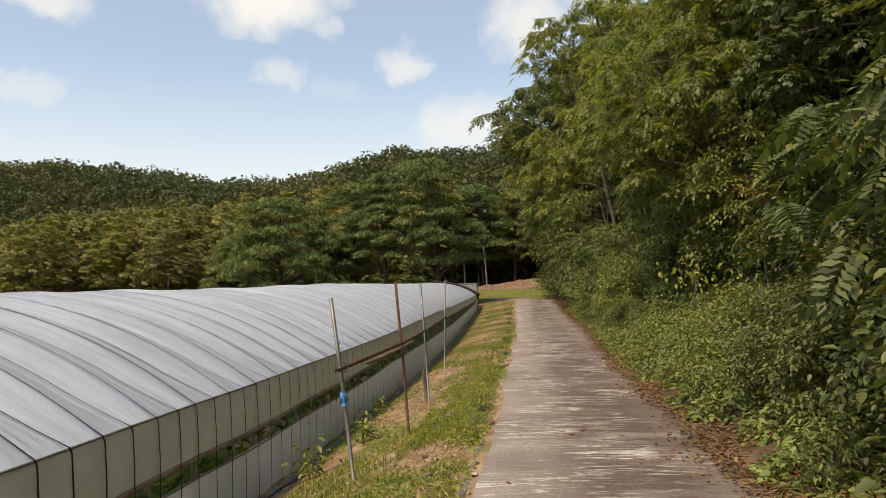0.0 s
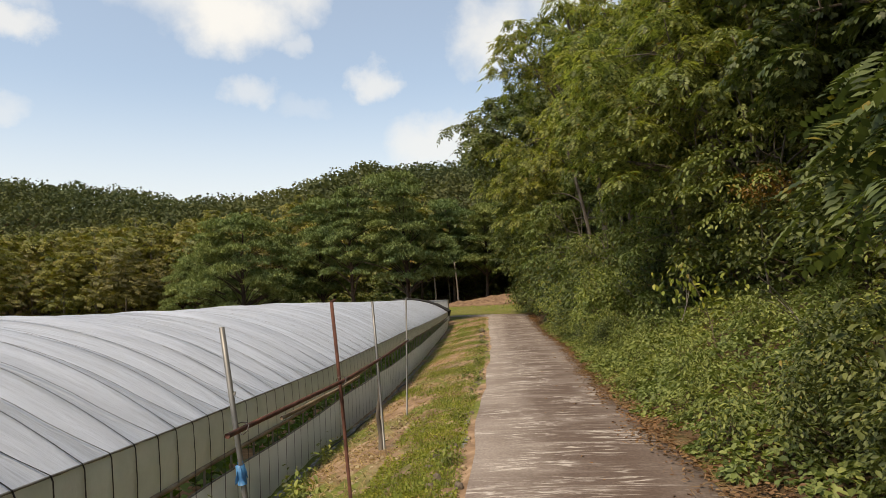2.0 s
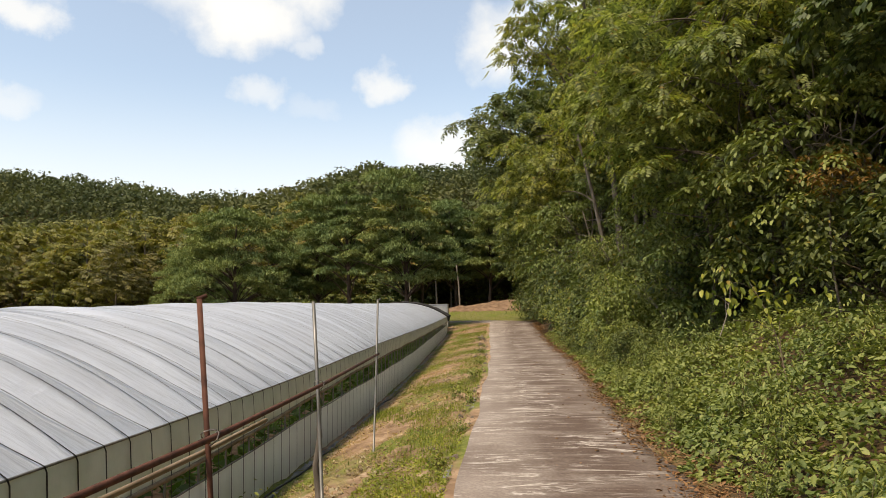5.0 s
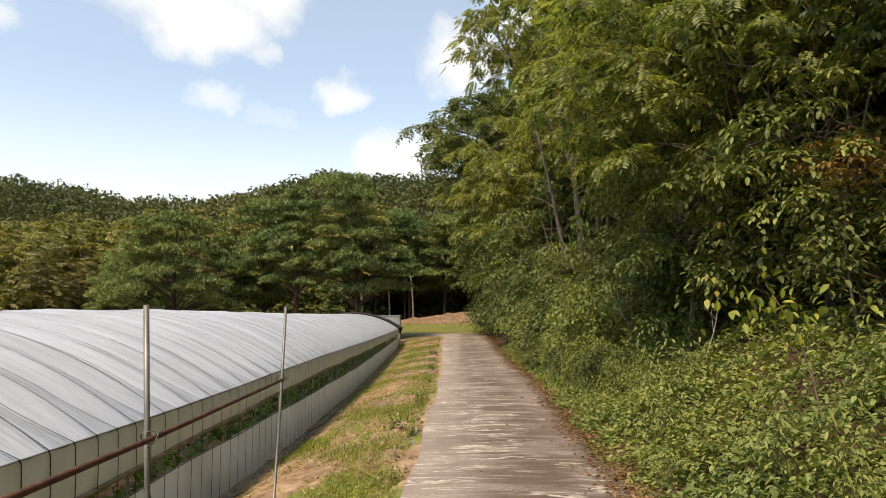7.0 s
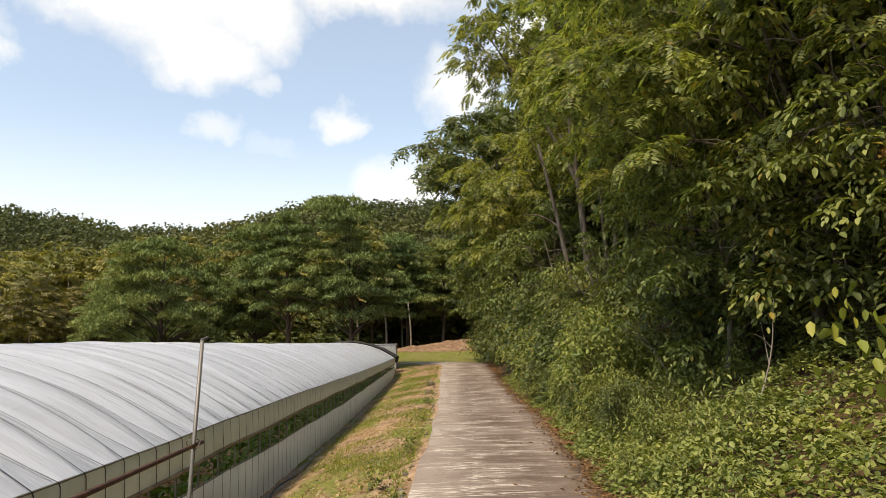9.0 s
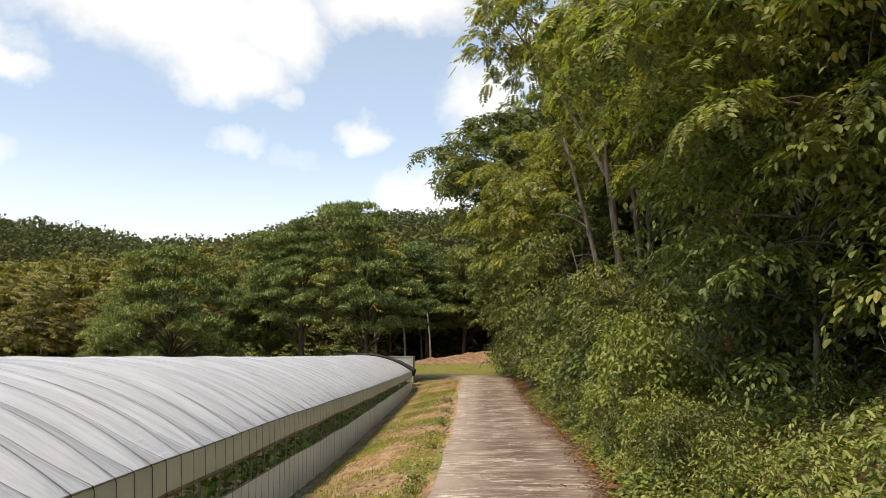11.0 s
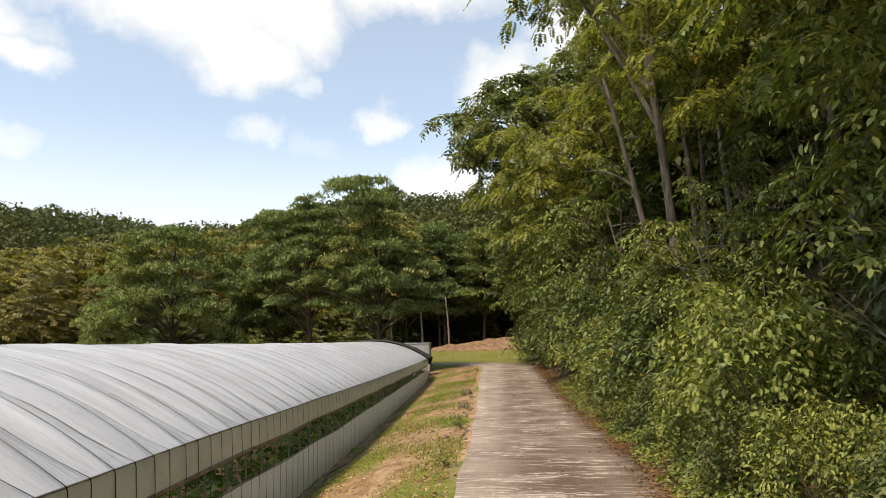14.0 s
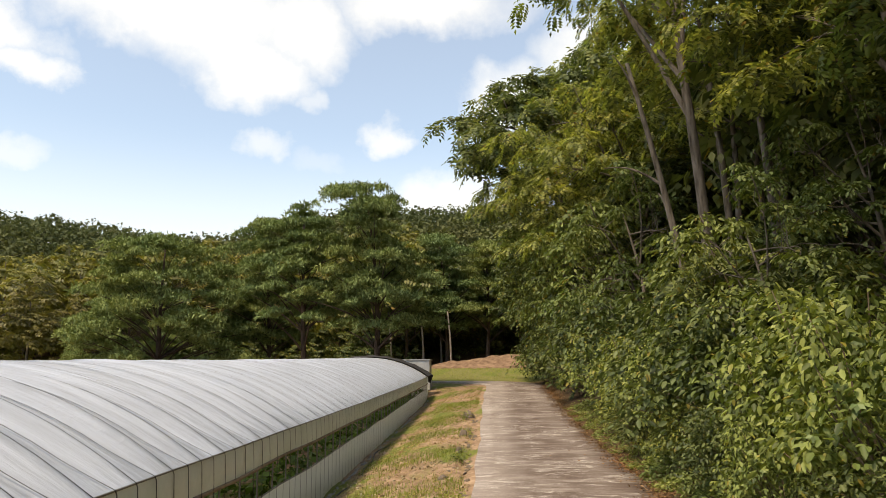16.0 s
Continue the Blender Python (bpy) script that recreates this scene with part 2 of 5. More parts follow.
def plain(name, a, b_, scale=6, rough=0.6, metal=0.0, stretch=(1, 1, 1), bmp=0.2, detail=5, spec=0.4):
    m, nt, b = material(name, rough, metal, spec)
    f = noise_tex(nt, scale, detail, stretch)
    nt.links.new(ramp(nt, f, [(0.3, a), (0.7, b_)]), b.inputs["Base Color"])
    if bmp:
        bump(nt, b, f, bmp, 0.01)
    return m


def film_material(name, col_a, col_b, see, rough, stretch=(1, 1, 1), scale=2.0, glow=0.25, fine=False):
    """Polythene sheet: milky, glossy, lets part of the light pass."""
    m, nt, b = material(name, rough, spec=0.5)
    f = noise_tex(nt, scale, 6, stretch, rough=0.65)
    nt.links.new(ramp(nt, f, [(0.32, col_a), (0.68, col_b)]), b.inputs["Base Color"])
    wr = noise_tex(nt, 3.0, 4, (1, 3.5, 1))
    if fine:
        # folds that run down the slope, crossed here and there by small puckers
        fold = noise_tex(nt, 1.0, 5, (0.5, 9.0, 0.5), rough=0.6)
        pucker = noise_tex(nt, 1.0, 3, (9.0, 2.5, 9.0))
        where = ramp(nt, noise_tex(nt, 0.9, 2), [(0.52, (0, 0, 0)), (0.64, (1, 1, 1))])
        wr = mixcol(nt, mixcol(nt, 0.5, where, (0, 0, 0)), mixcol(nt, 0.6, wr, fold), pucker)
    bump(nt, b, wr, 0.9 if fine else 0.35, 0.05 if fine else 0.03)
    tp = nt.nodes.new("ShaderNodeBsdfTransparent")
    tl = nt.nodes.new("ShaderNodeBsdfTranslucent")
    tl.inputs["Color"].default_value = (*col_b, 1)
    m1 = nt.nodes.new("ShaderNodeMixShader")
    m1.inputs[0].default_value = glow
    nt.links.new(b.outputs[0], m1.inputs[1])
    nt.links.new(tl.outputs[0], m1.inputs[2])
    m2 = nt.nodes.new("ShaderNodeMixShader")
    m2.inputs[0].default_value = see
    nt.links.new(m1.outputs[0], m2.inputs[1])
    nt.links.new(tp.outputs[0], m2.inputs[2])
    nt.links.new(m2.outputs[0], nt.nodes["Material Output"].inputs["Surface"])
    return m


CONCRETE = concrete_material()
GROUND = ground_material()
# roof: light and dark of the sagging strips put into colour as streaks
FILM_ROOF = film_material("roof_film", (0.45, 0.49, 0.555), (0.67, 0.73, 0.825), 0.03, 0.20, (0.35, 2.6, 0.35), 1.6, glow=0.32, fine=True)
FILM_UPPER = film_material("upper_side_film", (0.44, 0.48, 0.38), (0.66, 0.69, 0.59), 0.14, 0.4, glow=0.38)
FILM_LOWER = film_material("lower_side_film", (0.64, 0.68, 0.62), (0.86, 0.89, 0.84), 0.12, 0.35, glow=0.60)
STRAP = plain("black_strap", (0.012, 0.012, 0.012), (0.035, 0.033, 0.03), 20, 0.6, bmp=0)
PIPE_GALV = plain("galvanised_pipe", (0.13, 0.13, 0.12), (0.25, 0.24, 0.22), 14, 0.5, 0.55, (1, 1, 0.3))
PIPE_RUST = plain("rusty_pipe", (0.045, 0.018, 0.012), (0.15, 0.06, 0.038), 11, 0.85, 0.1)
PIPE_ROLL = plain("muddy_roll_pipe", (0.16, 0.11, 0.07), (0.32, 0.25, 0.17), 5, 0.8, 0.1)
BLACK_NET = plain("black_shade_net", (0.012, 0.012, 0.013), (0.04, 0.04, 0.04), 30, 0.8)
WHITE_SHEET = plain("pale_grey_sheet", (0.26, 0.27, 0.27), (0.38, 0.39, 0.39), 3, 0.5)
BLUE_TAPE = plain("blue_tape", (0.03, 0.13, 0.30), (0.06, 0.24, 0.45), 20, 0.5)
WIRE = plain("wire", (0.10, 0.09, 0.08), (0.25, 0.22, 0.2), 20, 0.5, 0.6)
BARE_SOIL = plain("bare_reddish_soil", (0.12, 0.075, 0.048), (0.29, 0.19, 0.12), 2.2, 0.95, bmp=0.9, detail=8, spec=0.1)
STONE = plain("stone_dark", (0.07, 0.055, 0.04), (0.21, 0.165, 0.12), 12, 0.9, bmp=0.5)
CLODS = leaf_material("straw_clods", (0.12, 0.075, 0.045), (0.30, 0.205, 0.13), (0.50, 0.40, 0.29), rough=0.95, through_light=0.0, spec=0.1)
PLASTIC_SCRAP = plain("grey_mulch_film", (0.05, 0.047, 0.043), (0.30, 0.29, 0.28), 9, 0.75)


# ---- mesh helpers ----
def mesh_np(name, verts, quads, mat, smooth=False):
    """A mesh from arrays of corners and four-sided faces."""
    me = bpy.data.meshes.new(name)
    verts, quads = np.asarray(verts, np.float32), np.asarray(quads, np.int32)
    me.vertices.add(len(verts))
    me.vertices.foreach_set("co", verts.ravel())
    me.loops.add(quads.size)
    me.loops.foreach_set("vertex_index", quads.ravel())
    me.polygons.add(len(quads))
    me.polygons.foreach_set("loop_start", np.arange(0, quads.size, 4, dtype=np.int32))
    if smooth:
        me.polygons.foreach_set("use_smooth", np.ones(len(quads), bool))
    me.update(calc_edges=True)
    me.materials.append(mat)
    return me


def piece(name, me, parent=None, label=""):
    ob = new(name, me)
    if parent is not None:
        ob.parent = parent
    return tagged(ob, label)


def part(name, bm, mat, parent, label="", smooth=False):
    me = bpy.data.meshes.new(name)
    bm.to_mesh(me)
    bm.free()
    me.materials.append(mat)
    if smooth:
        for p in me.polygons:
            p.use_smooth = True
    return piece(name, me, parent, label)


def tubes(paths, sides=7):
    """Tapered tubes along lists of (point, radius): corners and faces."""
    V, F, n0 = [], [], 0
    ang = np.linspace(0, 2 * np.pi, sides, endpoint=False)
    for path in paths:
        pts = np.array([p for p, _ in path], float)
        rad = [r for _, r in path]
        for i, p in enumerate(pts):
            d = pts[min(i + 1, len(pts) - 1)] - pts[max(i - 1, 0)]
            d = d / (np.linalg.norm(d) + 1e-9)
            a = np.cross(d, (0.31, 0.95, 0.07) if abs(d[2]) > 0.7 else (0, 0, 1.0))
            a /= np.linalg.norm(a) + 1e-9
            c = np.cross(d, a)
            V.append(p + rad[i] * (np.cos(ang)[:, None] * a + np.sin(ang)[:, None] * c))
        m = len(pts)
        for i in range(m - 1):
            for k in range(sides):
                k2 = (k + 1) % sides
                F.append((n0 + i * sides + k, n0 + i * sides + k2, n0 + (i + 1) * sides + k2, n0 + (i + 1) * sides + k))
        # closed ends
        for e in (0, m - 1):
            b0 = n0 + e * sides
            for k in range(1, sides - 2, 2):
                F.append((b0, b0 + k, b0 + k + 1, b0 + k + 2))
        n0 += m * sides
    return np.concatenate(V), np.array(F)


def tube_mesh(name, paths, mat, sides=7):
    v, f = tubes(paths, sides)
    return mesh_np(name, v, f, mat, True)


KITE = np.array([(0, 0, 0), (0.45, 0.27, 0.07), (1, 0, -0.06), (0.45, -0.27, 0.07)])
BLADE = np.array([(0, -0.03, 0), (0, 0.03, 0), (0.55, 0.022, 0.0), (1, 0.0, 0.0)])


def frond(pairs, droop=0.35, width=0.30, leaf=0.30):
    """A pinnate leaf of unit length: pairs of leaflets and one at the tip."""
    out = []
    for i in range(pairs):
        s = 0.18 + 0.74 * i / pairs
        z = -droop * s * s
        size = leaf * (0.75 + 0.5 * math.sin(math.pi * (i + 0.8) / (pairs + 0.8)))
        for side in (-1, 1):
            ca, sa = math.cos(1.15 * side), math.sin(1.15 * side)
            k = KITE * (size, size * 0.85, size)
            out.append(np.stack([s + k[:, 0] * ca - k[:, 1] * sa, k[:, 0] * sa + k[:, 1] * ca, z + k[:, 2] - 0.2 * k[:, 0]], 1))
    out.append(KITE * (leaf, leaf * 0.85, leaf) + (0.92, 0, -droop * 0.85))
    return np.concatenate(out)


def trifoliate():
    out = []
    for a in (-1.1, 0, 1.1):
        k = KITE * (1, 1.15, 1)
        out.append(np.stack([k[:, 0] * math.cos(a) - k[:, 1] * math.sin(a), k[:, 0] * math.sin(a) + k[:, 1] * math.cos(a), k[:, 2] - 0.12 * k[:, 0]], 1))
    return np.concatenate(out)


LEAF = np.array([(0, 0, 0), (0.30, 0.25, 0.07), (0.72, 0.20, 0.02), (1, 0, -0.12), (0.72, -0.20, 0.02), (0.30, -0.25, 0.07)])
LEAF_FACES = np.array([(0, 1, 2, 3), (0, 3, 4, 5)])


def scatter(template, pos, size, yaw, pitch, roll, faces=None):
    """Copies of a template of quads, turned and scaled: corners and faces."""
    n, k = len(pos), len(template)
    cy, sy, cp, sp, cr, sr = np.cos(yaw), np.sin(yaw), np.cos(pitch), np.sin(pitch), np.cos(roll), np.sin(roll)
    R = np.empty((n, 3, 3))
    R[:, 0, 0], R[:, 0, 1], R[:, 0, 2] = cy * cp, cy * sp * sr - sy * cr, cy * sp * cr + sy * sr
    R[:, 1, 0], R[:, 1, 1], R[:, 1, 2] = sy * cp, sy * sp * sr + cy * cr, sy * sp * cr - cy * sr
    R[:, 2, 0], R[:, 2, 1], R[:, 2, 2] = -sp, cp * sr, cp * cr
    V = np.einsum("nij,kj->nki", R, template) * np.asarray(size)[:, None, None] + np.asarray(pos)[:, None, :]
    if faces is None and k == len(LEAF):
        faces = LEAF_FACES
    if faces is None:
        return V.reshape(-1, 3), np.arange(n * k).reshape(-1, 4)
    return V.reshape(-1, 3), ((np.arange(n) * k)[:, None, None] + faces).reshape(-1, 4)


def joined(bits):
    V, F, n = [], [], 0
    for v, f in bits:
        V.append(v)
        F.append(f + n)
        n += len(v)
    return np.concatenate(V), np.concatenate(F)


# ---- lie of the land ----
def smooth(a, b, x):
    t = np.clip((np.asarray(x, float) - a) / (b - a), 0, 1)
    return t * t * (3 - 2 * t)


def road_z(y):
    return 0.95 * smooth(30, 76, y)


def road_left(y):
    return -0.38 - 0.55 * smooth(24, 60, y) + 0.03 * np.sin(np.asarray(y) * 0.9)


def road_right(y):
    return 1.72 + 0.62 * smooth(12, 30, y) + 0.25 * smooth(40, 66, y)


def wall_x(y):
    return -3.1 - 1.2 * np.clip((np.asarray(y, float) - 20) / 39, 0, 1.4)


def base_z(y):
    return np.interp(y, (0, 16, 31, 41, 59, 70), (-0.78, -0.71, -0.63, -0.42, 0.0, 0.45))


def eave_z(y):
    return np.interp(y, (0, 10, 15, 19, 23, 36, 50, 59), (0.50, 0.57, 0.635, 0.75, 0.83, 0.97, 1.18, 1.36))


def land(x, y):
    """Height of the ground."""
    x, y = np.asarray(x, float), np.asarray(y, float)
    rz, bz, wx, xl, xr = road_z(y), base_z(y), wall_x(y), road_left(y), road_right(y)
    left = np.clip((xl - x) / (xl - wx - 0.15), 0, 1)
    z = rz - 0.06 + (bz - rz + 0.06) * (0.25 * left + 0.75 * left * left)
    z = z - 0.05 * np.exp(-((x - xl + 0.22) / 0.12) ** 2)
    up = np.clip(x - xr - 0.15, 0, None)
    hill = 0.30 * np.clip(up, 0, 1.2) + 0.42 * np.clip(up - 1.2, 0, 3) + 0.62 * np.clip(up - 4.2, 0, 45)
    z = z + (rz - 0.06 - z) * smooth(54, 64, y) * (x < xr)
    z = np.where(x > xr, rz - 0.015 + hill * (0.75 + 0.25 * smooth(-5, 8, y)), z)
    # the valley's head rises behind the field
    back = smooth(86, 108, y) * 4.5 * smooth(-90, 0, x) + smooth(71, 80, y) * 0.9 + smooth(84, 104, y) * 1.6
    z = z + back * (x < 8)
    far = (28.2 + 1.0 * np.sin(x * 0.055 + 2.0) + 4.2 * np.exp(-((x + 37) / 13) ** 2)) * smooth(105, 205, y)
    z = z + far * (1 - 0.6 * smooth(210, 420, y))
    z = z + 10 * smooth(-75, -170, x)
    return z


xs = np.concatenate([np.linspace(-600, -60, 20), np.linspace(-55, -8, 24), np.linspace(-6, -3.4, 8), np.linspace(-3.2, 0, 34), np.linspace(0.2, 8, 40), np.linspace(9, 50, 28), np.linspace(70, 600, 16)])
ys = np.concatenate([np.linspace(-600, -30, 14), np.linspace(-24, -4, 10), np.linspace(-3, 45, 170), np.linspace(46, 110, 60), np.linspace(116, 260, 30), np.linspace(290, 900, 12)])
gx, gy = np.meshgrid(xs, ys)
gz = land(gx, gy)
near = (np.abs(gx) < 9) & (gy > -4) & (gy < 60)
gz = gz + np.where(near & ((gx < road_left(gy) - 0.05) | (gx > road_right(gy) + 0.1)), rng.normal(0, 0.018, gz.shape), 0)
nx = len(xs)
idx = np.arange(gx.size).reshape(gx.shape)
quads = np.stack([idx[:-1, :-1], idx[:-1, 1:], idx[1:, 1:], idx[1:, :-1]], -1).reshape(-1, 4)
ground = piece("ground", mesh_np("ground", np.stack([gx, gy, gz], -1).reshape(-1, 3), quads, GROUND, True))
tagged(ground, "sloping farm ground of soil, dry straw and patchy grass", "ground", kind="structure")


# ---- road: a thin concrete slab that bends away to the side at its end ----
def road_mesh():
    rows = []
    for y in np.concatenate([np.linspace(-12, 62, 240)]):
        l, r = float(road_left(y)), float(road_right(y))
        l += 0.012 * math.sin(y * 2.1) + 0.006 * noise.noise(Vector((y * 6, 0, 0)))
        r += 0.04 * math.sin(y * 2.3)
        rows.append(((l, y), (r, y), float(road_z(y))))
    cx, cy0 = float(road_left(62)) - 5.0, 62.0
    for a in np.linspace(4, 95, 40):
        ca, sa = math.cos(radians(a)), math.sin(radians(a))
        ri, ro = 5.0, 5.0 + float(road_right(62) - road_left(62))
        rows.append(((cx + ri * ca, cy0 + ri * sa), (cx + ro * ca, cy0 + ro * sa), float(road_z(62 + 7.5 * sa))))
    for x in np.linspace(cx - 1, cx - 30, 20):
        rows.append(((x, cy0 + 5.1), (x, cy0 + 5.1 + 3.3), float(road_z(69.5))))
    V, F = [], []
    n = 9
    for (lx, ly), (rx, ry), z in rows:
        V.append((lx - 0.01, ly, z - 0.14))
        for k in range(n):
            s = k / (n - 1)
            V.append((lx + (rx - lx) * s, ly + (ry - ly) * s, z + 0.03 * math.sin(math.pi * s) * 0.6))
        V.append((rx + 0.01, ry, z - 0.14))
    m = n + 2
    for i in range(len(rows) - 1):
        for k in range(m - 1):
            F.append((i * m + k, i * m + k + 1, (i + 1) * m + k + 1, (i + 1) * m + k))
    return mesh_np("road", V, F, CONCRETE, False)


road = tagged(piece("road", road_mesh()), "narrow weathered concrete farm lane with pale scrape lines", "road", kind="structure")


# ---- greenhouse ----
END_Y, START_Y, HOOP = 58.6, -3.83, 0.71
WIDE, RISE, WALL = 6.9, 1.15, 1.30


def arch(s):
    """Across the roof, s from 0 (this eave) to 1 (far eave): offset from the wall and height over the eave."""
    radius = (WIDE * WIDE / 4 + RISE * RISE) / (2 * RISE)
    half = math.asin(WIDE / 2 / radius)
    a = half * (2 * s - 1)
    return WIDE / 2 + radius * math.sin(a), radius * math.cos(a) - radius + RISE


greenhouse = tagged(new("greenhouse"), "long low arched greenhouse covered in milky plastic film", "greenhouse")
hoop_ys = np.arange(START_Y, END_Y + 0.01, HOOP)


def roof_film():
    per, across = 12, 26
    ys2 = np.arange(0, (len(hoop_ys) - 1) * per + 1)
    V, F = [], []
    for j in ys2:
        y = START_Y + j * HOOP / per
        ph = (j % per) / per
        hoop_i = j // per
        # the film is pulled tight on the hoops and sinks between them, where a strap holds it down
        depth = 0.066 + 0.010 * math.sin(hoop_i * 1.7)
        sag = -depth * (1 - abs(2 * ph - 1) ** 1.6) - 0.026 * math.exp(-((ph - 0.5) / 0.07) ** 2)
        wob = 0.012 * math.sin(hoop_i * 2.3) + 0.010 * math.sin(hoop_i * 5.1)
        x0, z0 = float(wall_x(y)), float(eave_z(y))
        for k in range(across + 1):
            s = k / across
            ox, oz = arch(s)
            amp = min(1, 4 * math.sin(math.pi * s) + 0.1)
            V.append((x0 - ox + 0.4 * sag * math.cos(math.pi * s) * amp, y, z0 + oz + sag * amp + wob * math.sin(math.pi * s)))
    m = across + 1
    for i in range(len(ys2) - 1):
        for k in range(across):
            F.append((i * m + k, (i + 1) * m + k, (i + 1) * m + k + 1, i * m + k + 1))
    return mesh_np("roof_film", V, F, FILM_ROOF, True)


piece("roof_film", roof_film(), greenhouse, "milky grey plastic roof film sagging between hoops")


def rolled(y):
    return float(smooth(10, 19, y))


def side_film(name, top, low, mat, bulge, inset=0.0, far_side=False):
    per = 6
    V, F, rows = [], [], 6
    cnt = (len(hoop_ys) - 1) * per + 1
    for j in range(cnt):
        y = START_Y + j * HOOP / per
        ph = (j % (per // 2)) / (per // 2)
        x0 = float(wall_x(y)) + inset - (WIDE if far_side else 0)
        zb = float(base_z(y))
        for k in range(rows + 1):
            s = k / rows
            hi = float(eave_z(y)) - WALL + top if top > 0.7 else zb + top
            lo = float(eave_z(y)) - WALL + low if low > 0.7 else zb + low
            lo += 0.12 * rolled(y) * (low > 0.7)
            hi += 0.13 * rolled(y) * (0.5 < top < 0.7)
            V.append((x0 + bulge * math.sin(math.pi * s) * (0.6 + 0.4 * math.sin(math.pi * ph)) + 0.006 * math.sin(j * 1.7 + k), y, hi + (lo - hi) * s))
    m = rows + 1
    for i in range(cnt - 1):
        for k in range(rows):
            F.append((i * m + k, i * m + k + 1, (i + 1) * m + k + 1, (i + 1) * m + k))
    return mesh_np(name, V, F, mat, True)


piece("side_curtain", side_film("side_curtain", WALL - 0.004, 0.80, FILM_UPPER, 0.03, 0.012), greenhouse, "yellowed plastic side curtain under the eave")
piece("skirt_film", side_film("skirt_film", 0.60, -0.06, FILM_LOWER, 0.03), greenhouse, "cloudy greenish plastic skirt film")
piece("far_side_film", side_film("far_side_film", WALL - 0.01, -0.06, FILM_LOWER, -0.02, 0, True), greenhouse)


def along_wall(h, out, r, y0=START_Y, y1=END_Y, step=1.0, wob=0.012):
    return [((float(wall_x(y)) + out + wob * math.sin(y * 1.9), float(y), (float(eave_z(y)) - WALL if h > 0.7 else float(base_z(y))) + h + rolled(y) * {0.80: 0.12, 0.60: 0.13}.get(h, 0.0) + wob * math.sin(y * 1.3 + 1)), r) for y in np.arange(y0, y1 + step * 0.5, step)]


piece("roll_pipe", tube_mesh("roll_pipe", [along_wall(0.80, 0.03, 0.024)], PIPE_ROLL), greenhouse, "muddy brown roll-up pipe at the curtain's hem")
piece("eave_pipe", tube_mesh("eave_pipe", [along_wall(WALL, 0.004, 0.011, wob=0.004)], PIPE_GALV, 6), greenhouse)
piece("skirt_rail", tube_mesh("skirt_rail", [along_wall(0.60, 0.01, 0.011)], PIPE_GALV, 6), greenhouse)

# hoops: pipe legs and arch, one mesh shared
hoop_path = [((0, 0, -0.35), 0.014), ((0, 0, 0.4), 0.014), ((0, 0, WALL - 0.06), 0.014)]
for k in range(1, 24):
    ox, oz = arch(k / 24)
    hoop_path.append(((-ox, 0, WALL + oz - 0.035), 0.014))
hoop_path += [((-WIDE, 0, WALL - 0.06), 0.014), ((-WIDE, 0, -0.35), 0.014)]
HOOP_MESH = tube_mesh("hoop", [[((x - 0.02, y, z), r) for (x, y, z), r in hoop_path]], PIPE_GALV, 5)
# straps: flat black bands over the film and down the side, in the valleys and on the hoops
def strap_mesh(dip):
    bm = bmesh.new()
    prev = None
    path = [(0.050, -0.30), (0.052, 0.40), (0.048, WALL - 0.3), (0.034, WALL - 0.03), (0.016, WALL + 0.012)]
    path += [(-arch(k / 24)[0] + 0.006, WALL + arch(k / 24)[1] + 0.010 - dip * min(1, 4 * math.sin(math.pi * k / 24) + 0.1)) for k in range(1, 25)]
    for k, (x, z) in enumerate(path):
        wk = 0.009 if k < 5 else 0.006
        cur = [bm.verts.new((x, -wk, z)), bm.verts.new((x, wk, z))]
        if prev:
            bm.faces.new((prev[0], prev[1], cur[1], cur[0]))
        prev = cur
    bmesh.ops.solidify(bm, geom=bm.faces[:], thickness=0.004)
    me = bpy.data.meshes.new("strap")
    bm.to_mesh(me)
    bm.free()
    me.materials.append(STRAP)
    return me


VALLEY_STRAP, HOOP_STRAP = strap_mesh(0.088), strap_mesh(0.004)
for i, y in enumerate(hoop_ys):
    h = piece("hoop", HOOP_MESH, greenhouse)
    h.location = (float(wall_x(y)), y, float(eave_z(y)) - WALL)
    if y + HOOP / 2 < END_Y:
        for yy, me in ((y + HOOP / 2, VALLEY_STRAP), (y + 0.01, HOOP_STRAP)):
            st = piece("strap", me, greenhouse)
            st.location = (float(wall_x(yy)), yy + rng.normal(0, 0.012), float(eave_z(yy)) - WALL)
            st.rotation_euler = (0, 0, radians(rng.normal(0, 0.3)))

# far end: black net over the last hoop, film gable
bm = bmesh.new()
prev = None
for k in range(27):
    ox, oz = arch(k / 26)
    x, z = float(wall_x(END_Y)) - ox, float(eave_z(END_Y)) + oz
    cx, cz = float(wall_x(END_Y)) - WIDE / 2, float(eave_z(END_Y)) * 0.6
    ex, ez = x + (x - cx) * 0.02, z + 0.05
    cur = [bm.verts.new((ex, END_Y - 0.25, ez - 0.02)), bm.verts.new((ex + (x - cx) * 0.05, END_Y + 0.1, ez + 0.08 + 0.03 * math.sin(k * 2.1))), bm.verts.new((ex + (x - cx) * 0.05, END_Y + 0.75, ez + 0.04)), bm.verts.new((ex, END_Y + 0.85, ez - 0.45))]
    if prev:
        for a in (0, 1, 2):
            bm.faces.new((prev[a], prev[a + 1], cur[a + 1], cur[a]))
    prev = cur
part("end_net", bm, BLACK_NET, greenhouse, "black shade net bunched round the end hoop", True)
bm = bmesh.new()
ring = []
for k in range(27):
    ox, oz = arch(k / 26)
    ring.append(bm.verts.new((float(wall_x(END_Y)) - ox, END_Y + 0.05, float(eave_z(END_Y)) + oz - 0.02)))
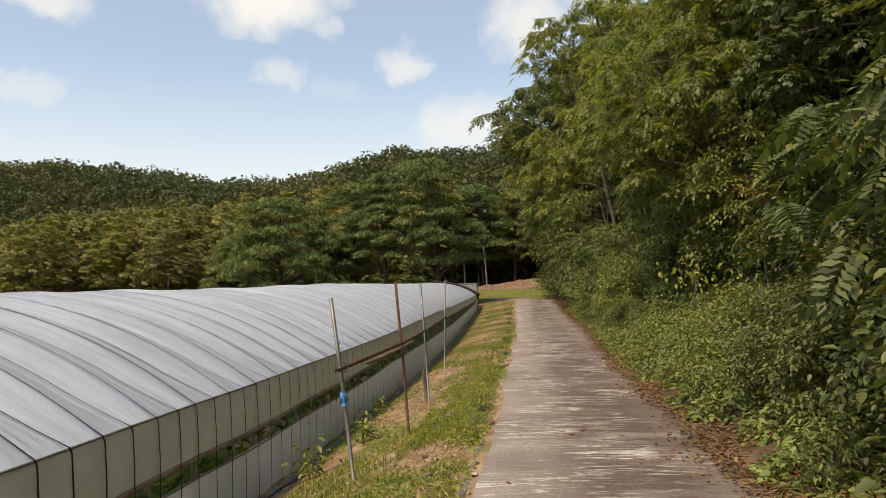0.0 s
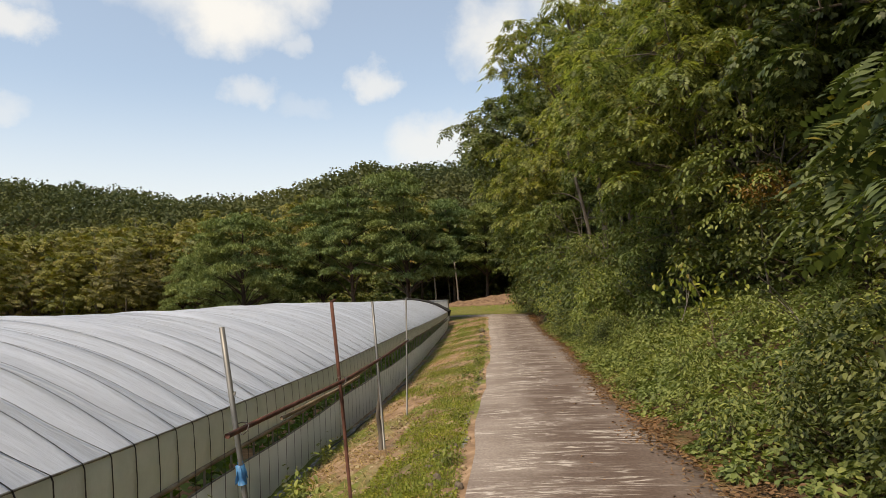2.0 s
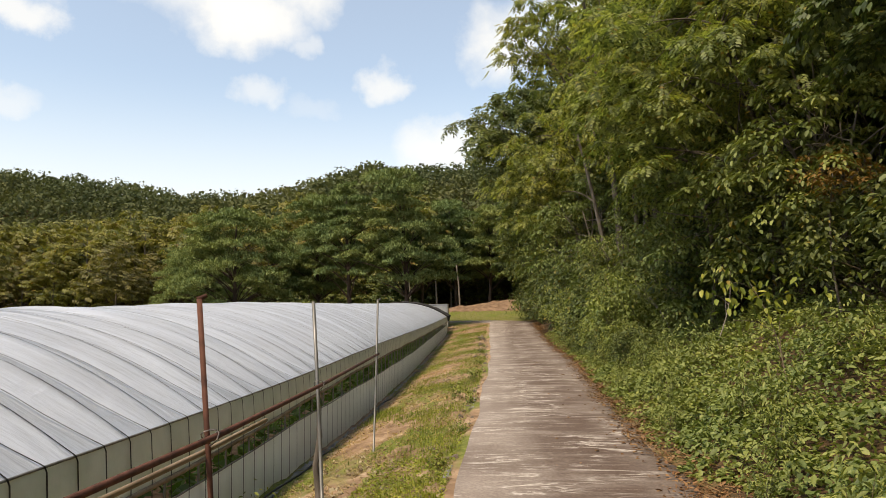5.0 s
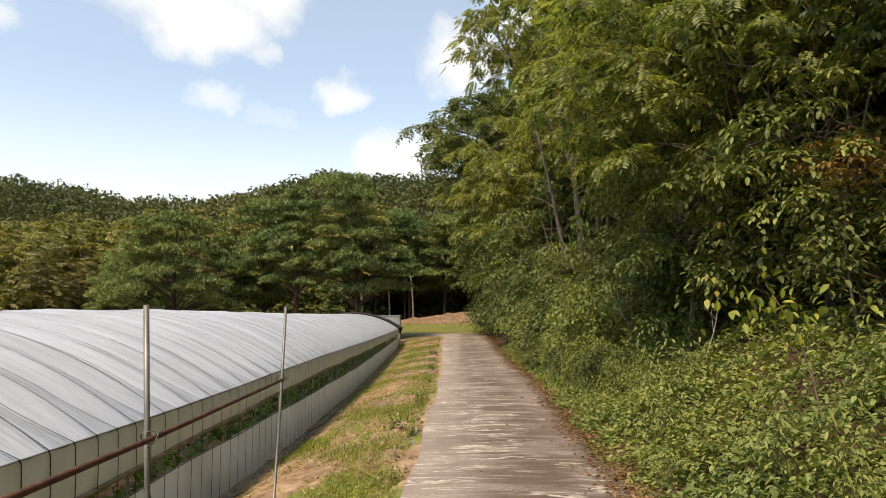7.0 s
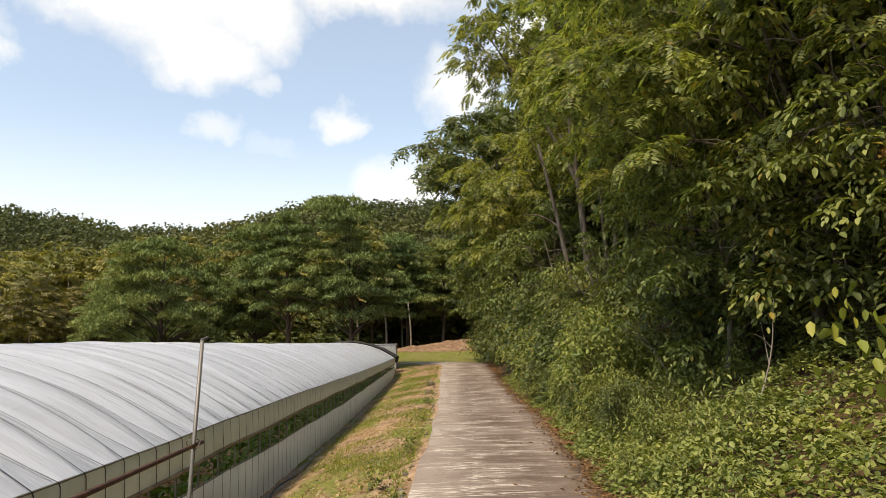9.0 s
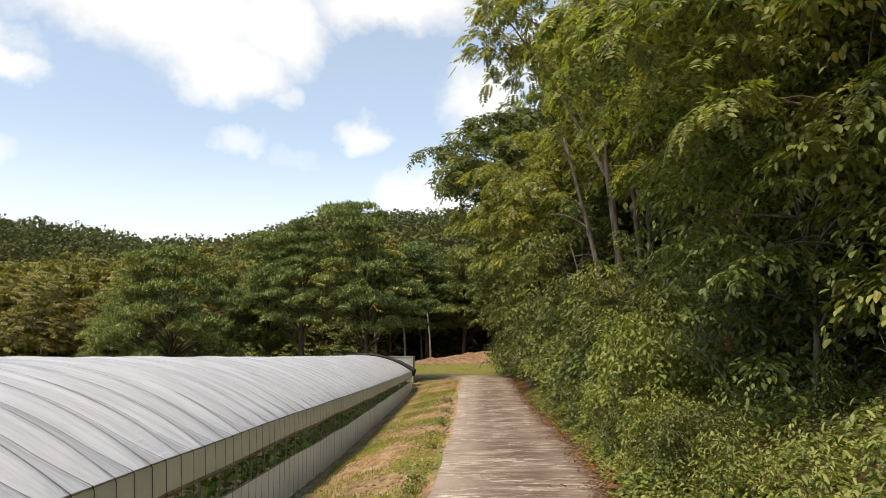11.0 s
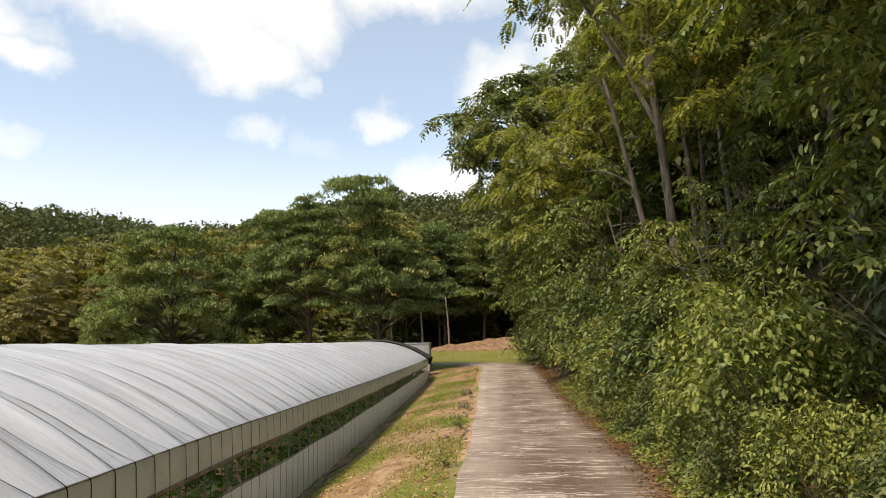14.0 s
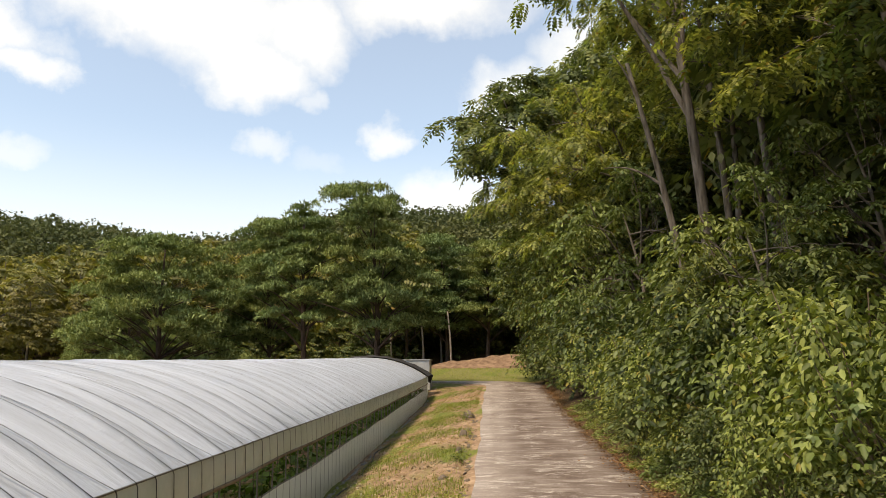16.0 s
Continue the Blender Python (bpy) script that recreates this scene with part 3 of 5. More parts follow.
ring += [bm.verts.new((float(wall_x(END_Y)) - WIDE, END_Y + 0.05, float(base_z(END_Y)) - 0.1)), bm.verts.new((float(wall_x(END_Y)), END_Y + 0.05, float(base_z(END_Y)) - 0.1))]
bm.faces.new(ring)
part("gable_film", bm, FILM_LOWER, greenhouse)

# crops inside, seen through the open strip
n = 9000
cy = rng.uniform(START_Y, END_Y, n)
row = rng.integers(0, 3, n)
cx = wall_x(cy) - 0.22 - row * 0.9 + rng.normal(0, 0.13, n)
cx = np.minimum(cx, wall_x(cy) - 0.27)
cz = base_z(cy) + rng.uniform(0.12, 0.78, n) * (0.75 + 0.25 * np.sin(cy * 2.1))
v, f = scatter(KITE * (1, 1.5, 1), np.stack([cx, cy, cz], 1), rng.uniform(0.10, 0.24, n), rng.uniform(0, 6.28, n), rng.uniform(-0.2, 0.9, n), rng.normal(0, 0.4, n))
tagged(piece("crop_leaves", mesh_np("crop_leaves", v, f, LEAF_CROP)), "dense green vegetable leaves growing inside the greenhouse", "crop", kind="stuff")

# pale sheet beyond the greenhouse end
bm = bmesh.new()
bmesh.ops.create_cube(bm, size=1, matrix=Matrix.LocRotScale((0, 0, 0.9), None, (1.9, 1.2, 1.8)))
bmesh.ops.bevel(bm, geom=bm.edges[:], offset=0.04, segments=2)
crate = tagged(new("storage_box"), "pale grey sheet-covered box behind the greenhouse end", "box")
crate.location = (-5.35, 61.2, float(land(-5.3, 61.2)) - 0.02)
part("cover", bm, WHITE_SHEET, crate)
bm = bmesh.new()
bmesh.ops.create_cube(bm, size=1, matrix=Matrix.LocRotScale((0, 0, 1.83), None, (2.0, 1.3, 0.06)))
part("top_sheet", bm, WHITE_SHEET, crate)


# ---- posts and rail along the bank ----
def post(label, foot, top, r, mat, square=False):
    p = tagged(new("bank_post"), label, "post", "posts along the bank")
    z = float(land(foot[0], foot[1])) - 0.05
    p.location = (foot[0], foot[1], z)
    d = (top[0] - foot[0], top[1] - foot[1], top[2] - z)
    v, f = tubes([[((0, 0, 0), r), ((d[0] * 0.5 + 0.008, d[1] * 0.5, d[2] * 0.5), r), (d, r)]], 4 if square else 9)
    return piece("pole", mesh_np("pole", v, f, mat, not square), p), d


p1, d1 = post("grey galvanised pipe post with a blue tape tied on", (-1.69, 6.55), (-1.85, 6.42, 1.50), 0.019, PIPE_GALV)
p2, d2 = post("rusty dark steel post standing on the bank", (-1.48, 8.45), (-1.60, 8.43, 1.67), 0.020, PIPE_RUST, True)
p3, d3 = post("weathered grey pipe post standing on the bank", (-1.60, 11.02), (-1.70, 11.08, 1.70), 0.017, PIPE_GALV)
p4, d4 = post("thin grey pipe post with a bent top", (-1.73, 14.12), (-1.68, 14.31, 1.77), 0.015, PIPE_GALV)
for p, d in ((p2, d2), (p4, d4)):
    v, f = tubes([[((d[0] - 0.01, d[1], d[2] - 0.005), 0.018), ((d[0] + 0.035, d[1] + 0.02, d[2] + 0.02), 0.012)]], 6)
    piece("top_stub", mesh_np("top_stub", v, f, PIPE_RUST if p == p2 else PIPE_GALV, True), p)
v, f = tubes([[((d1[0] * 0.74 + 0.02, d1[1] * 0.74, d1[2] * 0.74 + 0.02), 0.008), ((d1[0] * 0.76 + 0.03, d1[1] * 0.76, d1[2] * 0.765), 0.008)]], 6)
piece("clip", mesh_np("clip", v, f, PIPE_GALV), p1)
# blue tape wound round the first post, with loose ends
bits = [tubes([[((d1[0] * s, d1[1] * s, d1[2] * s), 0.031) for s in (0.43, 0.46, 0.50)]], 9)]
for k in range(7):
    s = 0.44 + 0.012 * k
    a = k * 1.1
    x, y, z = d1[0] * s, d1[1] * s, d1[2] * s
    bits.append(scatter(BLADE * (1, 8, 1), np.array([(x, y, z)]), np.array([0.06 + 0.012 * k]), np.array([a]), np.array([1.15]), np.array([0.4 * k])))
v, f = joined(bits)
tagged(piece("blue_tape", mesh_np("blue_tape", v, f, BLUE_TAPE)), "bright blue plastic tape knotted on a post", "tape").location = p1.parent.location

rail = tagged(new("bank_rail"), "rusty pipe rail tied along the bank posts", "rail")
v, f = tubes([[((-1.77, 6.28, 0.81), 0.019), ((-1.74, 6.6, 0.825), 0.019), ((-1.51, 8.43, 0.92), 0.019), ((-1.62, 11.05, 0.93), 0.018), ((-1.69, 14.4, 1.02), 0.016)]], 8)
piece("pipe", mesh_np("pipe", v, f, PIPE_RUST, True), rail)
v, f = tubes([[((-1.68, 7.1, 0.79), 0.015), ((-1.57, 8.4, 0.84), 0.015), ((-1.56, 9.4, 0.865), 0.015)]], 7)
piece("lower_pipe", mesh_np("lower_pipe", v, f, PIPE_ROLL, True), rail)
for x, y, z in ((-1.76, 6.5, 0.82), (-1.53, 8.43, 0.92), (-1.64, 11.05, 0.93), (-1.70, 14.25, 1.02)):
    ring = [((x + 0.045 * math.cos(a), y + 0.03 * math.sin(a * 2), z + 0.04 * math.sin(a)), 0.004) for a in np.linspace(0, 6.6, 14)]
    v, f = tubes([ring], 5)
    piece("wire_tie", mesh_np("wire_tie", v, f, WIRE, True), rail)
# old stump of timber wired to the third post
v, f = tubes([[((0, 0, 0), 0.032), ((0.02, -0.02, 0.25), 0.036), ((-0.02, 0.0, 0.52), 0.028), ((0.02, 0.01, 0.78), 0.024), ((0.0, 0.02, 0.98), 0.010)]], 8)
stake = tagged(piece("old_stake", mesh_np("old_stake", v, f, BARK, True)), "split weathered wooden stake beside a bank post", "stake")
stake.location = (-1.67, 11.10, float(land(-1.67, 11.10)) - 0.05)


# ---- trees ----
def tree_empty(name, label, category, group=""):
    return tagged(new(name), label, category, group)


def limb_path(p0, p1, r0, r1, bend, n=5):
    p0, p1 = np.array(p0, float), np.array(p1, float)
    out = []
    for i in range(n + 1):
        s = i / n
        p = p0 + (p1 - p0) * s + np.array(bend) * math.sin(math.pi * s)
        out.append((tuple(p), r0 + (r1 - r0) * s))
    return out


def clumps_in(rg, count, cz, rx, rz, gaps=0.35, lean=(0, 0), seed=0.0, apart=0.0):
    """Centres of leaf clumps in a lumpy crown with holes, fewer inside than out, kept apart from one another."""
    out = []
    for _ in range(count * 60):
        if len(out) >= count:
            break
        u = rg.normal(size=3)
        u /= np.linalg.norm(u)
        r = 0.35 + 0.65 * rg.random() ** 0.45
        lump = 1 + 0.34 * noise.noise(Vector((u * 1.7 + seed).tolist())) + 0.18 * noise.noise(Vector((u * 4 + seed + 9).tolist()))
        p = u * r * lump * (rx, rx, rz)
        if noise.noise(Vector((p * 0.55 + seed).tolist())) < gaps - 0.6:
            continue
        if u[2] < -0.55 and rg.random() < 0.6:
            continue
        q = p + (lean[0], lean[1], cz)
        if apart and out and np.min(np.linalg.norm((np.array(out) - q) * (1, 1, 1.7), axis=1)) < apart:
            continue
        out.append(q)
    return np.array(out)


def leaf_spray(rg, centres, template, per, radius, thick, size, droop=0.35):
    """Leaves round each clump's centre in a flattened, uneven layer."""
    n = len(centres) * per
    c = np.repeat(centres, per, 0)
    a = rg.uniform(0, 2 * np.pi, n)
    rr = np.repeat(rg.uniform(0.7, 1.3, len(centres)), per) * radius * np.sqrt(rg.random(n))
    tilt = np.repeat(rg.normal(0, 0.25, (len(centres), 2)), per, 0)
    dx, dy = rr * np.cos(a), rr * np.sin(a)
    pos = c + np.stack([dx, dy, rg.normal(0, thick, n) + tilt[:, 0] * dx + tilt[:, 1] * dy - 0.25 * rr * rr / radius], 1)
    yaw = a + rg.normal(0, 0.7, n)
    return scatter(template, pos, rg.uniform(size[0], size[1], n), yaw, rg.normal(droop, 0.35, n), rg.normal(0, 0.4, n))


def pads(rg, centres, hub, template, per, radius, size, dome=0.55, droop=0.1):
    """Boughs as shallow domes of leaves: long away from the trunk, tipped outwards, leafless beneath."""
    m = len(centres)
    n = m * per
    out = np.arctan2(centres[:, 1] - hub[1], centres[:, 0] - hub[0]) + rg.normal(0, 0.4, m)
    big = radius * rg.uniform(0.6, 1.35, m)
    fall = rg.normal(0.26, 0.16, m)
    c, o, R, fl = np.repeat(centres, per, 0), np.repeat(out, per), np.repeat(big, per), np.repeat(fall, per)
    a = rg.uniform(0, 2 * np.pi, n)
    # the rim is scalloped into fingers, so that no pad ends in a clean round edge
    finger = 0.72 + 0.28 * np.sin(a * np.repeat(rg.integers(4, 8, m), per) + np.repeat(rg.uniform(0, 6.28, m), per))
    q = np.sqrt(rg.random(n)) * finger
    u, w = 1.25 * R * q * np.cos(a), 0.85 * R * q * np.sin(a)
    pos = c + np.stack([u * np.cos(o) - w * np.sin(o), u * np.sin(o) + w * np.cos(o), rg.normal(0, 0.05, n) * R - dome * R * q * q - fl * u], 1)
    yaw = o + np.arctan2(w, u) + rg.normal(0, 0.55, n)
    return scatter(template, pos, rg.uniform(size[0], size[1], n), yaw, droop + 0.95 * q + rg.normal(0, 0.25, n), rg.normal(0, 0.3, n))


def make_tree(name, label, seed, height, rx, rz, crown_z, trunk_r, template, per, clumps, radius, size, mat, bark,
              gaps=0.35, lean=(0.0, 0.0), limbs=9, fork=0.35, thick=0.12, group="", droop=0.1):
    """A tree: trunk, limbs and a crown of separate leaves. Its origin is at the foot."""
    rg = np.random.default_rng(seed)
    t = tree_empty(name, label, "tree", group)
    top = (lean[0], lean[1], crown_z + rz * 0.55)
    trunk = limb_path((0, 0, -0.4), top, trunk_r, trunk_r * 0.25, (rg.normal(0, 0.25), rg.normal(0, 0.25), 0), 8)
    stem = piece("trunk", tube_mesh("trunk", [trunk], bark, 9), t)
    cl = clumps_in(rg, clumps, crown_z, rx, rz, gaps, lean, seed * 1.37, radius * 0.85)
    paths = []
    for i in range(limbs):
        s = fork + (0.95 - fork) * i / limbs
        k = min(int(s * 8), 7)
        p0 = np.array(trunk[k][0]) + (np.array(trunk[k + 1][0]) - np.array(trunk[k][0])) * (s * 8 - k)
        tgt = cl[rg.integers(len(cl))]
        if tgt[2] < p0[2] - 0.5:
            tgt = tgt + (0, 0, p0[2] - tgt[2] + 0.4)
        r = trunk_r * (0.55 - 0.3 * s)
        main = limb_path(p0, tgt, r, r * 0.2, (rg.normal(0, 0.2), rg.normal(0, 0.2), 0.06 * np.linalg.norm(tgt - p0)), 5)
        piece("limb", tube_mesh("limb", [main], bark, 6), stem)
        mid = np.array(main[3][0])
        for c in cl[np.argsort(np.linalg.norm(cl - mid, axis=1))[:5]]:
            paths.append(limb_path(mid, c, r * 0.35, 0.006, (rg.normal(0, 0.1), rg.normal(0, 0.1), 0.1), 3))
    tagged(piece("twigwork", tube_mesh("twigwork", paths, bark, 4), t), kind="stuff")
    v, f = pads(rg, cl, (lean[0], lean[1]), template, per, radius, size, droop=droop)
    piece("crown", mesh_np("crown", v, f, mat), t)
    return t


def make_pine(name, label, seed, height, rx, first, count, mat, lean=(0, 0), pad_r=1.5, per=300, trunk_r=0.22, dome=False):
    """A red pine: bare trunk and limbs, each limb ending in a cushion of needle tufts, with dark gaps between the cushions."""
    rg = np.random.default_rng(seed)
    t = tree_empty(name, label, "tree", "pines behind the greenhouse")
    top = (lean[0], lean[1], height * 0.94)
    trunk = limb_path((0, 0, -0.4), top, trunk_r, 0.05, (rg.normal(0, 0.35), rg.normal(0, 0.35), 0), 9)
    stem = piece("trunk", tube_mesh("trunk", [trunk], BARK_PINE, 9), t)
    cents, paths = [], []
    for _ in range(count * 80):
        if len(cents) >= count:
            break
        h = rg.random() if len(cents) > 2 else 1.0 - 0.05 * len(cents)
        a = rg.uniform(0, 6.283)
        if len(cents) < 3:
            r = 1.25 * pad_r * len(cents)
        elif dome:
            env = rx * math.sqrt(max(0.02, 1 - h ** 2.0)) * (0.92 + 0.16 * math.sin(3 * a + seed))
            r = env * (1.0 - 0.45 * rg.random() ** 3)
        else:
            env = rx * (0.60 + 0.40 * math.sin(3.0 * h + 0.4)) * (0.75 + 0.3 * math.sin(2 * a + 5 * h + seed))
            r = env * (0.2 + 0.8 * rg.random() ** 0.6)
        z = first + (height - 0.3 - first) * h
        p = np.array((lean[0] * h + r * math.cos(a), lean[1] * h + r * math.sin(a), z))
        if cents and np.min(np.linalg.norm((np.array(cents) - p) * (1, 1, 1.75), axis=1)) < pad_r * 1.2:
            continue
        cents.append(p)
        k = min(int(9 * max(0.05, (z - 0.4 - 0.15 * r) / height)), 8)
        paths.append(limb_path(trunk[k][0], p - (0, 0, 0.15), 0.075 * (1.2 - h), 0.018, (0, 0, 0.06 * r), 5))
    for pth in paths[::3]:
        piece("limb", tube_mesh("limb", [pth], BARK_PINE, 5), stem)
    tagged(piece("branchwork", tube_mesh("branchwork", [p for i, p in enumerate(paths) if i % 3], BARK_PINE, 5), t), kind="stuff")
    cents = np.array(cents)
    # each cushion: lobes round its middle, each lobe a low dome of upturned tufts
    lobes, rad = [], []
    for c in cents:
        big = pad_r * rg.uniform(0.65, 1.2)
        o = math.atan2(c[1] - lean[1] * 0.5, c[0] - lean[0] * 0.5)
        for e in range(9):
            a, q = e * 2.4 + rg.uniform(0, 1), math.sqrt((e + 0.3) / 9)
            u, w = 1.15 * big * q * math.cos(a), 0.9 * big * q * math.sin(a)
            lobes.append(c + (u * math.cos(o) - w * math.sin(o), u * math.sin(o) + w * math.cos(o), 0.26 * big * (1 - q * q) - 0.16 * u + rg.normal(0, 0.06)))
            rad.append(big * rg.uniform(0.26, 0.44))
    m = per // 9
    n = len(lobes) * m
    c, rr = np.repeat(np.array(lobes), m, 0), np.repeat(np.array(rad), m) * rg.uniform(0.8, 1.1, n)
    a, el = rg.uniform(0, 6.283, n), np.arcsin(rg.uniform(-0.15, 1.0, n))
    pos = c + np.stack([rr * np.cos(el) * np.cos(a), rr * np.cos(el) * np.sin(a), 0.85 * rr * np.sin(el)], 1)
    up = rg.random(n) < 0.65
    lie = np.where(up, -0.85 * (1.45 - el), -0.7 * el)
    v, f = scatter(KITE * (1, 0.5, 1), pos, rg.uniform(0.20, 0.38, n), a + np.where(up, math.pi, 0.0) + rg.normal(0, 0.6, n), lie + rg.normal(0, 0.3, n), rg.normal(0, 0.4, n))
    piece("crown", mesh_np("crown", v, f, mat), t)
    return t


def put(src, x, y, s=1.0, turn=0.0, dz=0.0, sz=None):
    """A copy of a tree or bush on the ground."""
    m = Matrix.LocRotScale((x, y, float(land(x, y)) + dz), Euler((0, 0, radians(turn))), (s, s, sz or s))
    return copy_thing(src, m)


def place(src, x, y, s=1.0, turn=0.0, sz=None):
    src.matrix_basis = Matrix.LocRotScale((x, y, float(land(x, y))), Euler((0, 0, radians(turn))), (s, s, sz or s))
    return src


FROND = frond(4, droop=0.2, leaf=0.36)
FROND_FAR = frond(2, droop=0.2, leaf=0.55)
SPRIG = np.concatenate([KITE, KITE * (0.8, 0.9, 1) + (0.3, 0.35, -0.1), KITE * (0.8, -0.9, 1) + (0.3, -0.35, 0.05)])
PAIR = np.concatenate([KITE, KITE * (0.9, 1, 1) + (0.2, 0.5, -0.15)])

# tall locust trees on the slope beside the lane
SLOPE = "trees on the slope"
locust_a = make_tree("locust_tree", "tall locust tree with feathery green leaves on the slope", 11, 13, 3.6, 4.6, 8.4, 0.17, FROND, 48, 74, 1.0, (0.30, 0.48), LEAF_LOCUST, BARK, 0.34, (-1.2, 0.2), group=SLOPE)
locust_b = make_tree("locust_tree", "leaning locust tree with layered feathery branches on the slope", 12, 12, 4.0, 3.6, 7.0, 0.15, FROND, 50, 70, 1.05, (0.30, 0.48), LEAF_LOCUST, BARK, 0.38, (-2.0, -0.4), group=SLOPE)
oak_a = make_tree("broadleaf_tree", "dense dark green broadleaf tree on the slope", 13, 11, 3.4, 4.4, 6.6, 0.16, SPRIG, 110, 70, 0.95, (0.15, 0.25), LEAF_BROAD, BARK, 0.34, (-0.6, 0), group=SLOPE)
young = make_tree("young_tree", "young bushy broadleaf tree at the wood's edge", 14, 6, 2.1, 2.5, 3.0, 0.08, LEAF, 120, 60, 0.62, (0.08, 0.15), LEAF_YOUNG, BARK, 0.36, (-0.4, 0), group=SLOPE)
deep = make_tree("slope_tree", "dark leafy tree deep in the wood", 15, 11, 3.6, 5.0, 6.0, 0.18, PAIR, 26, 84, 1.15, (0.34, 0.56), LEAF_BROAD, BARK, 0.28, limbs=5, group=SLOPE)
rusty = make_tree("rusty_tree", "small tree with rust-orange turning leaves", 16, 4, 0.9, 0.6, 3.6, 0.04, KITE, 26, 26, 0.34, (0.10, 0.17), LEAF_RUST, BARK, 0.3, limbs=4, group=SLOPE)
place(rusty, 5.55, 16.3, 0.66, 0)
umbrella = make_tree("umbrella_tree", "very tall tree with a wide layered crown over bare limbs", 18, 20, 6.4, 4.4, 14.7, 0.26, FROND_FAR, 50, 78, 1.35, (0.45, 0.72), LEAF_TALL, BARK, 0.50, (-1.2, -0.6), limbs=16, fork=0.45, group=SLOPE)
place(umbrella, 4.7, 60.0, 1.0, 0)
tall = make_tree("tall_locust_tree", "tall leaning locust with bare stems and a spreading top", 17, 16, 3.5, 2.3, 13.2, 0.19, FROND, 36, 40, 0.9, (0.34, 0.54), LEAF_LOCUST, BARK, 0.52, (-1.5, -1.2), limbs=13, fork=0.5, group=SLOPE)
place(tall, 5.7, 36.6, 1.0, 0)
for x, y, dx, dy, h in ((6.6, 37.6, -0.5, 0.4, 12.0), (7.1, 35.8, -0.6, 0.2, 12.0), (9.0, 41.5, -0.6, 0.2, 13.0), (5.2, 36.0, -1.5, 0.3, 9.0), (6.9, 38.8, 0.5, 0.6, 10.0), (6.3, 20.8, -0.4, 0.2, 6.5)):
    t = tree_empty("bare_stem_tree", "slim bare grey stem rising through the wood", "tree", "bare stems")
    t.location = (x, y, float(land(x, y)))
    main = limb_path((0, 0, -0.3), (dx, dy, h), 0.13, 0.05, (0.15, 0, 0), 8)
    stem = piece("trunk", tube_mesh("trunk", [main], BARK, 8), t)
    for k in (4, 5, 6, 7):
        s0 = np.array(main[k][0])
        piece("limb", tube_mesh("limb", [limb_path(s0, s0 + (rng.uniform(-2.0, 0.8), rng.normal(0, 0.6), rng.uniform(0.5, 1.6)), 0.045, 0.012, (0, 0, 0.2), 5)], BARK, 5), stem)
first = {tall, umbrella}
# oak_a at y 12.6 and 17: darker leaf colour in place of deep shade
for src, x, y, s, turn in [
        (locust_a, 7.2, 3.0, 0.95, 0), (oak_a, 7.0, 8.0, 0.9, 40), (oak_a, 10.2, 12.6, 0.9, 10), (oak_a, 7.2, 14.6, 0.8, 60), (oak_a, 9.6, 17.0, 0.9, 30),
        (locust_b, 10.8, 22.0, 1.05, -15), (oak_a, 8.2, 26.0, 1.05, 120), (locust_a, 8.0, 30.5, 1.05, -30),
        (locust_a, 9.6, 40.5, 1.3, 10), (oak_a, 6.4, 47.0, 1.05, 200), (locust_b, 8.0, 50.0, 1.2, 0), (tall, 9.4, 41.0, 1.05, 20), (locust_b, 8.0, 57.0, 1.4, 0), (locust_b, 9.0, 26.4, 0.95, 0), (locust_a, 8.0, 20.6, 0.85, 0), (locust_b, 6.7, 20.2, 0.70, 5), (locust_b, 6.9, 23.2, 0.80, 25), (oak_a, 5.4, 56.0, 1.1, 80),
        (locust_a, 10.0, 66.0, 1.9, 90), (oak_a, 4.4, 69.0, 1.3, 10),
        (young, 6.2, 4.5, 1.1, 0), (young, 7.8, 9.5, 0.8, 50), (young, 8.4, 12.8, 0.8, 100), (young, 6.2, 17.2, 0.75, 190), (young, 5.0, 21.8, 0.78, 60), (young, 5.7, 24.4, 0.85, 130), (young, 6.5, 19.0, 1.0, 10),
        (young, 7.4, 24.0, 1.0, 70), (young, 8.2, 33.5, 0.9, 0), (young, 4.6, 30.4, 0.72, 20), (young, 5.2, 44.0, 1.3, 30),
        (young, 4.9, 50.0, 1.4, 60), (young, 4.6, 55.0, 1.5, 240), (young, 4.3, 62.0, 1.6, 20), (young, 4.6, 67.0, 1.6, 140)]:
    if src in first:
        put(src, x, y, s, turn)
    else:
        place(src, x, y, s, turn)
        first.add(src)
place(deep, 11.0, -4.0, 1.0, 0)
for i in range(36):
    x = 10.2 + 3.4 * (i % 3) + rng.uniform(-0.8, 0.8)
    put(deep, x, -3 + 2.1 * i + rng.uniform(-1, 1), rng.uniform(0.85, 1.2), rng.uniform(0, 360))

